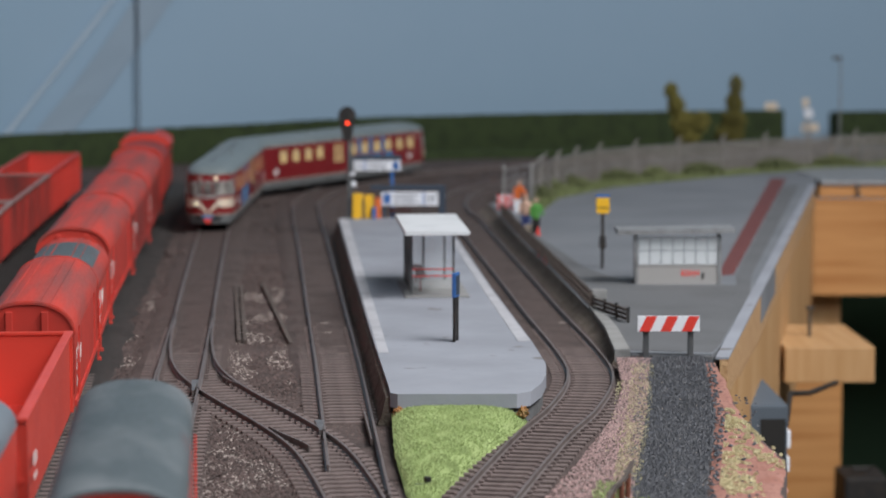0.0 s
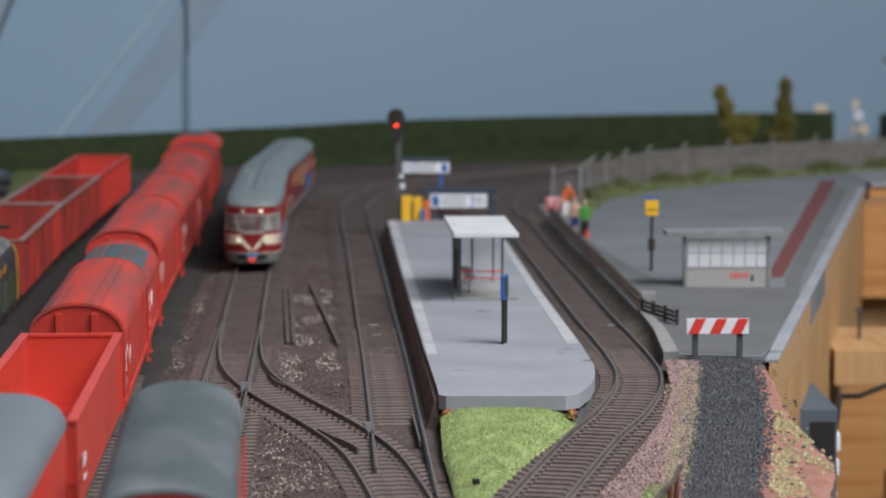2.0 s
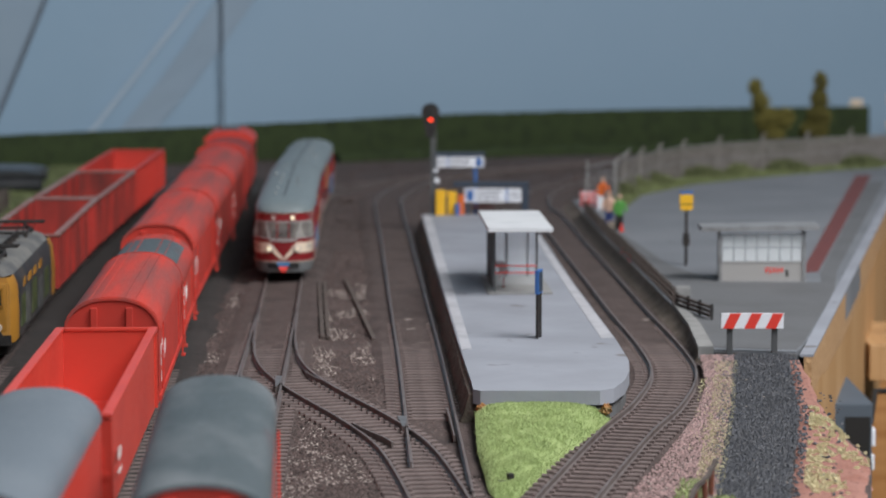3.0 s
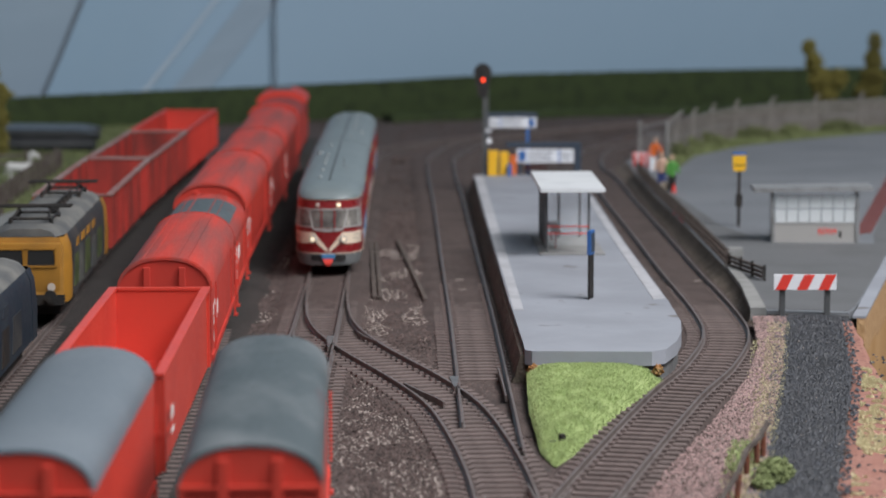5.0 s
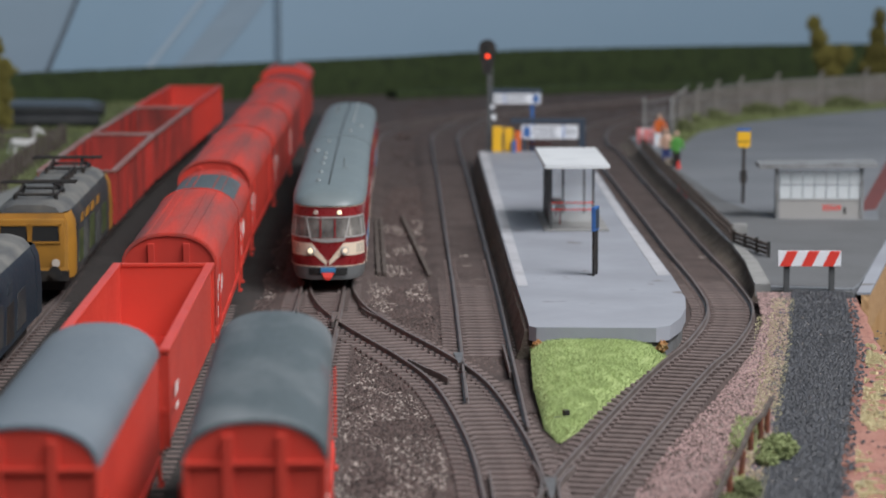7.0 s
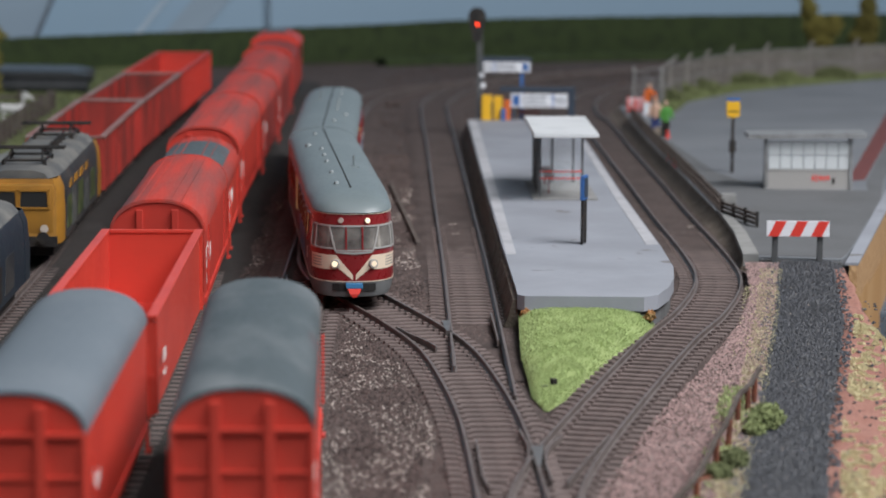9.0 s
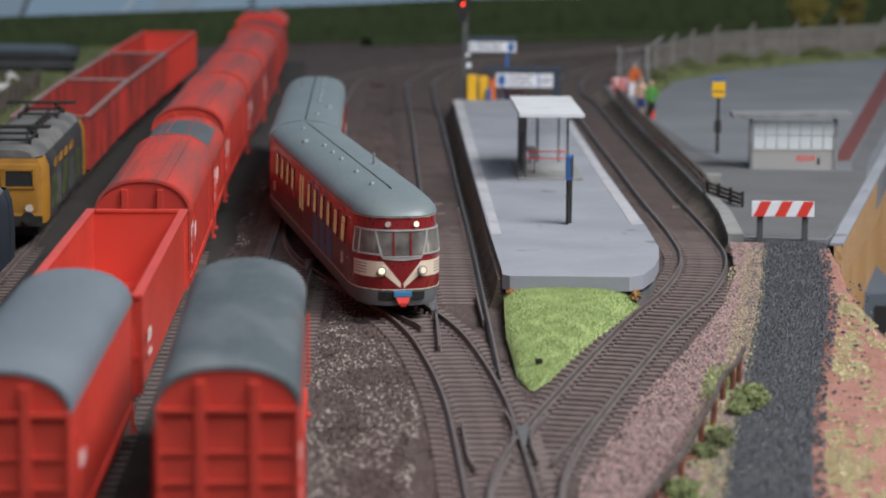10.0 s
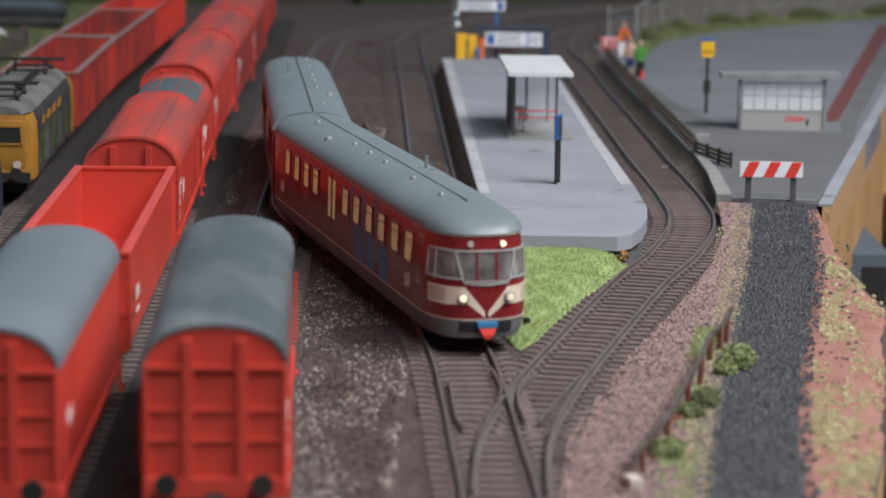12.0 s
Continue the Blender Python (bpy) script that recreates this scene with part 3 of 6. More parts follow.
def covered_wagon(m, length, label, roof=RED_ROOF, paint=RED, eave=33, crest=43, marks=1, grey_band=False, half=15.5, ribbed=False):
    t = thing("covered_wagon", m, label, "wagon", "red goods wagons")
    h = length / 2
    part("underframe", boxed(-13.5, 13.5, -h + 1, h - 1, 8.2, 11.5, .4), BLACK, t)
    for sx in (-1, 1):
        b, ribs = bmesh.new(), []
        loft(b, [[(sx * half, y, 9.5), (sx * (half - .9), y, 9.5), (sx * (half - .9), y, eave), (sx * half, y, eave)] for y in (-h, h)])
        for i in (() if ribbed else (1, 5)):
            y = -h + length * i / 6
            ribs.append((sx, y))
        side = part("side_wall", b, paint, t)
        for _, y in ribs:
            part("rib", boxed(min(sx * half, sx * (half + .45)), max(sx * half, sx * (half + .45)), y - .5, y + .5, 10.8, eave - .4), paint, side)
        part("sole_bar", boxed(min(sx * (half - .1), sx * (half + .6)), max(sx * (half - .1), sx * (half + .6)), -h, h, 8.6, 10.6), paint, side)
        for k in range(marks):
            y = -h + 10 + k * 60
            fine = .55 if ribbed else 1.0
            for j, (dy, z, w, hh) in enumerate(((0, 24.6, 3.2, 3.6), (.6, 20.4, 2.2, 2.6), (5.2, 23.6, 4.2, 7.2), (10.6, 22.6, 3.0, 4.8), (14.8, 22.6, 2.0, 4.8), (18.0, 21.8, 3.2, 6.0), (22.4, 22.6, 3.2, 4.8), (1.0, 15.4, 1.4, 3.6), (4, 15.2, 6.5, 1.3))):
                x = sx * (half + .05)
                part("white_mark", loft(bmesh.new(), [[(xx, y + dy * fine, z - hh * fine / 2), (xx, y + (dy + w * .6) * fine, z - hh * fine / 2), (xx, y + (dy + w) * fine, z + hh * fine / 2), (xx, y + (dy + w * .4) * fine, z + hh * fine / 2)] for xx in (x, x + sx * .12)]), WHITE, side)
    line = arch(half - .2, eave, crest)
    for sy in (-1, 1):
        y0, y1 = sorted((sy * (h - 1.2), sy * h))
        b = along_y(bmesh.new(), [(-half + .1, 9.5), (half - .1, 9.5)] + line, y0, y1)
        yo0, yo1 = sorted((sy * h, sy * (h + (1.6 if ribbed else 1.3))))
        end = part("end_wall", b, paint, t)
        for x in (-half * .38, half * .38):
            part("rib", boxed(x - 1.1, x + 1.1, yo0, yo1, 9.5, crest - 2.6, .25), paint, end)
        if ribbed:
            for x in (-half + .5, half - .5):
                part("rib", boxed(x - .5, x + .5, min(yo0, yo1 - 1.2) if sy > 0 else yo1 - 1.2, yo0 + 1.2 if sy > 0 else yo1, 9.5, eave, .2), paint, end)
            for z, d in ((eave - .8, .2), (27, .8), (20.5, .8)):
                ya, yb = (yo0, yo1 - d) if sy > 0 else (yo0 + d, yo1)
                part("cross_rib", boxed(-half, half, ya, yb, z - .45, z + .45, .15), paint, end)
        part("buffer_beam", boxed(-half, half, yo0 - .02, yo1 + .5, 8.0, 12.5, .3), paint, end)
    outer = arch(half + .35, eave - .3, crest + .7)
    inner = [(x * .965, z - .8) for x, z in outer][::-1]
    part("roof", along_y(bmesh.new(), outer + inner, -h - .6, h + .6), roof, t, smooth=True)
    for y in ((-h + 1.2, h - 1.2) if not ribbed else ()):
        o2 = [(x * 1.012, z + .25) for x, z in outer]
        part("roof_rib", along_y(bmesh.new(), o2 + [(x, z - .2) for x, z in outer][::-1], y - .5, y + .5), roof, t, smooth=True)
    for x in ((-half * .45, -half * .15, half * .15, half * .45) if not ribbed else ()):
        k = min(range(len(outer)), key=lambda i: abs(outer[i][0] - x))
        part("roof_seam", boxed(outer[k][0] - .3, outer[k][0] + .3, -h, h, outer[k][1] - .5, outer[k][1] + .22), roof, t)
    if grey_band:
        o2 = [(x * 1.01, z + .2) for x, z in outer][3:-3]
        part("grey_panel", along_y(bmesh.new(), o2 + [(x, z - .5) for x, z in o2][::-1], -h - .8, h * .55), GREY_ROOF, t, "grey roof panel", smooth=True)
    for sx in (-1, 1):
        for y in (-h + 4, h - 4):
            b = boxed(min(sx * half, sx * (half + 1.6)), max(sx * half, sx * (half + 1.6)), y - 2.2, y + 2.2, 3.6, 4.4)
            for dy in (-2, 2):
                box(b, sx * (half + .5) - .3, sx * (half + .5) + .3, y + dy - .3, y + dy + .3, 4.4, 9.5)
            part("step", b, paint, t, "small red footstep")
            part("grab_rail", rodded((sx * (half + .9), y + 1.5, 12), (sx * (half + .9), y + 1.5, eave - 6), .3, 6), paint, t)
    add_running_gear(t, length, (-h + 26, h - 26))
    return t


def open_wagon(m, length, label, paint=RED, inside=DARKRED, top=32, half=15.5, group="red goods wagons", pitch=13, marks=True, rim=None):
    rim = rim or paint
    t = thing("open_wagon", m, label, "wagon", group)
    h = length / 2
    part("floor", boxed(-half + .5, half - .5, -h + .5, h - .5, 9.5, 12.0), inside, t)
    part("underframe", boxed(-12.5, 12.5, -h + 2, h - 2, 7.8, 9.5, .3), BLACK, t)
    for sx in (-1, 1):
        x0, x1 = sorted((sx * half, sx * (half - 1.3)))
        b, posts = boxed(x0, x1, -h, h, 9.3, top), []
        n = round(length / pitch)
        for i in range(n + 1):
            y = -h + 1 + (length - 2) * i / n
            xo0, xo1 = sorted((sx * (half - .1), sx * (half + 1.0)))
            posts.append((xo0, xo1, y))
        side = part("side_wall", b, paint, t)
        for xo0, xo1, y in posts:
            part("rib", boxed(xo0, xo1, y - .9, y + .9, 9.6, top - .6), paint, side)
        xr0, xr1 = sorted((sx * (half - 1.7), sx * (half + 1.1)))
        part("top_rail", boxed(xr0, xr1, -h - .3, h + .3, top, top + 1.2, .3), rim, side)
        for k, (dy, z, w, hh) in enumerate(() if not marks else ((8, 22, 3.0, 3.6), (12, 22, 2.2, 3.0), (15, 22, 1.8, 2.8), (8, 17, 9, 1.2))):
            x = sx * (half + 1.02)
            part("white_mark", boxed(min(x, x + sx * .1), max(x, x + sx * .1), -h + 9 + dy, -h + 9 + dy + w, z - hh / 2, z + hh / 2), WHITE, side)
    for sy in (-1, 1):
        y0, y1 = sorted((sy * h, sy * (h - 1.3)))
        b = boxed(-half + 1.3, half - 1.3, y0, y1, 9.3, top)
        yo0, yo1 = sorted((sy * (h - .1), sy * (h + .9)))
        e = part("end_wall", b, paint, t)
        for x in (-half * .4, half * .4):
            part("rib", boxed(x - .8, x + .8, yo0, yo1, 9.6, top - .5), paint, e)
        part("cross_rib", boxed(-half, half, yo0, yo1 - .1, 19, 20.4), paint, e)
        part("top_rail", boxed(-half + 1.8, half - 1.8, y0 - .4, y1 + .4, top, top + 1.1, .3), rim, e)
    add_running_gear(t, length, (-h + 22, h - 22))
    return t


def on_line(line, y, z=0.0):
    """The pose of a vehicle standing on a track at y, long axis along it."""
    pts, _ = curve_points(line, 4.0)
    o = np.argsort(pts[:, 1])
    xs, yy = pts[o, 0], pts[o, 1]
    x = float(np.interp(y, yy, xs))
    dx = float(np.interp(y + 30, yy, xs) - np.interp(y - 30, yy, xs))
    return place(x, y, z, -math.degrees(math.atan2(dx, 60)))


def build_goods():
    covered_wagon(on_line(LINE_A, 592), 144, "red covered wagon with a domed weathered grey roof", GREY_ROOF, RED_BRIGHT, eave=37, crest=45, half=15, ribbed=True)
    covered_wagon(on_line(LINE_B, 578), 131, "bright red covered wagon with a smooth grey domed roof", GREY_ROOF_CLEAN, RED_BRIGHT, eave=37, crest=45, half=15, ribbed=True)
    open_wagon(on_line(LINE_B, 741), 166, "empty bright red open wagon with high walls", RED_BRIGHT, RED, top=35, pitch=160)
    covered_wagon(on_line(LINE_B, 911), 141, "red covered wagon with a rounded red roof", RED_ROOF, RED)
    covered_wagon(on_line(LINE_B, 1041), 88, "short red covered wagon with a grey roof panel", RED_ROOF, RED_BRIGHT, grey_band=True, eave=29, crest=39.5)
    covered_wagon(on_line(LINE_B, 1180), 172, "red covered wagon with a weathered red roof", RED_ROOF, RED)
    covered_wagon(on_line(LINE_B, 1344), 142, "dirty red covered wagon with a sooty roof", RED_ROOF, RED_DULL)
    covered_wagon(on_line(LINE_B, 1510), 174, "dull red covered wagon with a dusty roof", RED_ROOF, RED_DULL)
    for y, ln, lab in ((1237, 190, "weathered red open wagon with ribbed sides"), (1428, 180, "dark red empty open wagon with ribbed sides"), (1612, 180, "bright red empty open wagon with ribbed sides")):
        open_wagon(on_line(LINE_L, y), ln, lab, RED if y > 1600 else RED_DULL, DARKRED, top=33, half=17, group="open wagons on the siding", marks=False, rim=RED if y > 1600 else WORN_RIM)


build_goods()


def build_red_loco():
    t = thing("diesel_locomotive", on_line(LINE_B, 1695), "small red diesel locomotive with a cab window", "locomotive")
    part("frame_plate", boxed(-15, 15, -85, 85, 6, 12, 1), BLACK, t)
    part("hood", boxed(-11, 11, -80, 20, 12, 36, 2.5), RED, t, smooth=True)
    b = boxed(-16, 16, 20, 70, 12, 38, 1)
    part("cab", b, RED, t)
    outer = arch(17, 38, 46)
    part("cab_roof", along_y(bmesh.new(), outer, 18, 72), RED, t, smooth=True)
    part("roof_hatch", boxed(-6, 6, 26, 60, 45.6, 47.4, .5), GREY_ROOF, t)
    part("front_wall", along_y(bmesh.new(), [(-15.8, 12), (15.8, 12)] + arch(15.8, 37, 44.6), -84, -80.2), RED, t)
    for sx in (-1, 1):
        x0, x1 = sorted((sx * 15.9, sx * 16.3))
        part("side_window", boxed(x0, x1, 36, 52, 27, 36), DARK, t)
        part("side_panel", boxed(min(sx * 14, sx * 15.9), max(sx * 14, sx * 15.9), -80, 20, 12, 34), RED, t)
    part("bonnet_roof", along_y(bmesh.new(), arch(15.9, 34, 42), -80, 20), RED_DULL, t, smooth=True)
    add_running_gear(t, 170, (-55, 0, 55))


build_red_loco()


def electric_loco(m, paint, label, length=170, front=LOCO_YELLOW, pantographs=True, paints=(GRAF_GREEN, GRAF_PALE)):
    t = thing("electric_locomotive", m, label, "locomotive", "locomotives on the siding")
    h = length / 2
    b = bmesh.new()
    # body with raked cab fronts
    prof = [(-16, 9), (16, 9), (16.2, 20), (15.8, 30), (14.2, 34), (-14.2, 34), (-15.8, 30), (-16.2, 20)]
    loft(b, [[(x * sc, y + (dy if z > 21 else 0), z) for x, z in prof] for y, sc, dy in ((-h, .9, 4), (-h + 4, 1, 3), (-h + 14, 1, 0), (h - 14, 1, 0), (h - 4, 1, -3), (h, .9, -4))])
    part("body", b, paint, t, smooth=True)
    b = bmesh.new()
    roof = [(-14.3, 33.8), (14.3, 33.8), (12, 36.5), (7, 38), (-7, 38), (-12, 36.5)]
    loft(b, [[(x * sc, y, 33.8 + (z - 33.8) * sc) for x, z in roof] for y, sc in ((-h + 5, .8), (-h + 14, 1), (h - 14, 1), (h - 5, .8))])
    part("roof", b, LOCO_ROOF, t, "dusty grey roof", smooth=True)
    for sy in (-1, 1):
        cab = bmesh.new()
        loft(cab, [[(x * sc * 1.012, sy * (y + (dy if z > 21 else 0)), z) for x, z in prof] for y, sc, dy in ((h + .35, .9, -4), (h - 4, 1.005, -3), (h - 16, 1.005, 0))])
        e = part("cab_front", cab, front, t, smooth=True)
        part("front_panel", boxed(-13.6, 13.6, min(sy * (h - 5), sy * (h + .5)), max(sy * (h - 5), sy * (h + .5)), 13, 32, 1.0), front, e, smooth=True)
        for x0 in (-11.5, .8):
            def slope(z, out):
                return sy * (h + .5 + out)
            w = bmesh.new()
            loft(w, [[(x0, slope(23.5, o), 23.5), (x0 + 10.7, slope(23.5, o), 23.5), (x0 + 10.2, slope(29.6, o), 29.6), (x0 + .5, slope(29.6, o), 29.6)] for o in (-1.0, .25)])
            part("windscreen", w, DARK, e)
            for a0, a1, z0, z1 in ((x0 - .7, x0, 22.9, 30.3), (x0 + 10.7, x0 + 11.4, 22.9, 30.3), (x0 - .7, x0 + 11.4, 22.7, 23.5), (x0 - .7, x0 + 11.4, 29.6, 30.4)):
                part("window_frame", loft(bmesh.new(), [[(a0, slope(z0, o), z0), (a1, slope(z0, o), z0), (a1, slope(z1, o), z1), (a0, slope(z1, o), z1)] for o in (-.4, .55)]), front, e)
        for x in (-10, 10):
            yy = (sy * h, sy * (h + 1.0))
            part("headlamp", rodded((x, yy[0], 15), (x, yy[1], 15), 1.6, 12), LAMP_OFF, e)
        part("buffer_beam", boxed(-15, 15, min(sy * (h - 2), sy * (h + 1)), max(sy * (h - 2), sy * (h + 1)), 8, 12), BLACK, t)
    for sx in (-1, 1):
        for i, (y, w, z0, z1, mt) in enumerate(((-58, 16, 12, 24, GRAF_GREEN), (-40, 14, 11, 26, GRAF_PALE), (-18, 20, 12, 25, GRAF_GREEN), (8, 16, 11, 23, GRAF_PALE), (32, 20, 12, 24, GRAF_GREEN), (-66, 5, 22, 28, DARK), (-48, 9, 27, 30, front), (-30, 12, 27, 30, front), (-10, 12, 27, 30, front), (12, 12, 27, 30, front))):
            x = sx * 16.0
            mt = paints[0] if mt is GRAF_GREEN else paints[1] if mt is GRAF_PALE else mt
            part("side_panel", loft(bmesh.new(), [[(x, y, z0), (x, y + w, z0), (x, y + w + 2, z1), (x, y + 3, z1)], [(x + sx * .35, y, z0), (x + sx * .35, y + w, z0), (x + sx * .2, y + w + 2, z1), (x + sx * .2, y + 3, z1)]]), mt, t)
    part("bogie", boxed(-12, 12, -h + 12, -h + 62, 2.5, 9, .6), BLACK, t)
    part("bogie", boxed(-12, 12, h - 62, h - 12, 2.5, 9, .6), BLACK, t)
    if pantographs:
        for y in (-h + 32, h - 32):
            pg = bmesh.new()
            for x in (-8, 8):
                rod(pg, (x, y - 12, 39.5), (x, y + 12, 39.5), .6, 6)
            for yy in (-12, 12):
                rod(pg, (-8, y + yy, 39.5), (8, y + yy, 39.5), .6, 6)
            pan = part("pantograph", pg, BLACK, t)
            for yy in (-12, 12):
                for x in (-8, 8):
                    part("foot", rodded((x, y + yy, 36.5), (x, y + yy, 39.5), .9, 6), BLACK, pan)
                for s in (-1, 1):
                    part("arm", rodded((7 * s, y + yy, 39.8), (6 * s, y - yy * .2, 43), .45, 6), BLACK, pan)
            for dy in (-3, 3):
                part("collector", rodded((-15, y + dy, 43.4), (15, y + dy, 43.4), .5, 6), BLACK, pan)
        for y in range(-30, 31, 12):
            ins = rodded((5, y, 37.4), (5, y, 41), 1.1, 8)
            part("insulator", ins, BLACK, t)
        part("roof_line", rodded((5, -34, 41.2), (5, 34, 41.2), .4, 6), BLACK, t)
    add_running_gear(t, length, ())
    return t


electric_loco(on_line(LINE_L, 1056), LOCO_GREY, "graffitied grey electric locomotive with yellow cab and pantographs", 165)
electric_loco(on_line(LINE_L, 800), LOCO_BLUE, "dark blue locomotive with a grey roof", 190, LOCO_BLUE, False, (LOCO_GREY, BLACK))

# ---- the railcar ----
CAR = 246.0
HALF = 15.2


def plan_half(inset=0.0):
    """Right half of the plan outline from the nose backwards, with its running length."""
    a, w = 22.0 - inset * .6, HALF - inset
    nose = CAR - inset
    pts = []
    for i in range(41):
        u = math.pi / 2 * i / 40
        x = w * math.sin(u) ** 0.75
        y = nose - a + a * math.cos(u) ** 0.75
        pts.append((x, y))
    pts.append((w, 2.0 + inset * .2))
    return pts


PLAN = np.array(plan_half())
RUN = np.r_[0, np.cumsum(np.linalg.norm(np.diff(PLAN, axis=0), axis=1))]


def skin(s, z, out=0.0):
    """A point on the car's side at running length s from the nose (sign: side) and height z."""
    a = abs(s)
    x, y = np.interp(a, RUN, PLAN[:, 0]), np.interp(a, RUN, PLAN[:, 1])
    x2, y2 = np.interp(min(a + .5, RUN[-1]), RUN, PLAN[:, 0]), np.interp(min(a + .5, RUN[-1]), RUN, PLAN[:, 1])
    x1, y1 = np.interp(max(a - .5, 0), RUN, PLAN[:, 0]), np.interp(max(a - .5, 0), RUN, PLAN[:, 1])
    nx, ny = -(y2 - y1), (x2 - x1)
    ln = math.hypot(nx, ny) or 1
    lean = 0.10 * max(0, z - 21) + 0.0015 * max(0, z - 21) ** 2
    lean += 0.05 * max(0, 10 - z)
    front = max(0.0, min(1.0, (60 - a) / 40))
    d = out - lean * (0.25 + 0.75 * front)
    x, y = x + nx / ln * d, y + ny / ln * d
    return (math.copysign(x, s) if s else x, y, z)


def patch(bm, s0, s1, lower, upper, out=0.12, back=-0.5, n=None):
    """A raised panel on the car's skin between two running lengths; lower and upper are heights or functions of s."""
    n = n or max(1, int(abs(s1 - s0) / 2.5))
    lo = lower if callable(lower) else (lambda s: lower)
    hi = upper if callable(upper) else (lambda s: upper)
    rings = []
    for i in range(n + 1):
        s = s0 + (s1 - s0) * i / n
        if abs(s) < 1e-6:
            s = 1e-6
        rings.append([skin(s, lo(s), back), skin(s, lo(s), out), skin(s, hi(s), out), skin(s, hi(s), back)])
    return loft(bm, rings)


def patched(*a, **k):
    return patch(bmesh.new(), *a, **k)


def outline_rings(levels):
    """Rings of the whole body: (z, out) pairs."""
    rings = []
    ss = [s for s in np.r_[np.linspace(0.01, 60, 34), np.linspace(70, RUN[-1], 10)]]
    for z, out in levels:
        right = [skin(s, z, out) for s in ss]
        left = [skin(-s, z, out) for s in ss][::-1]
        rings.append(left + right)
    return rings


def roof_rings():
    rings = []
    ss = [s for s in np.r_[np.linspace(0.01, 60, 34), np.linspace(70, RUN[-1], 10)]]
    for z, k in ((33.2, 1.0), (33.6, 1.012), (35.0, .985), (36.6, .90), (38.2, .74), (39.3, .52), (39.9, .26), (40.1, .02)):
        right = []
        for s in ss:
            x, y, _ = skin(s, 33.2, .35)
            pull = max(0.0, (y - (CAR - 45)))
            right.append((x * k, y - pull * (1 - k) * .75, z))
        rings.append([(-x, y, zz) for x, y, zz in right][::-1] + right)
    return rings


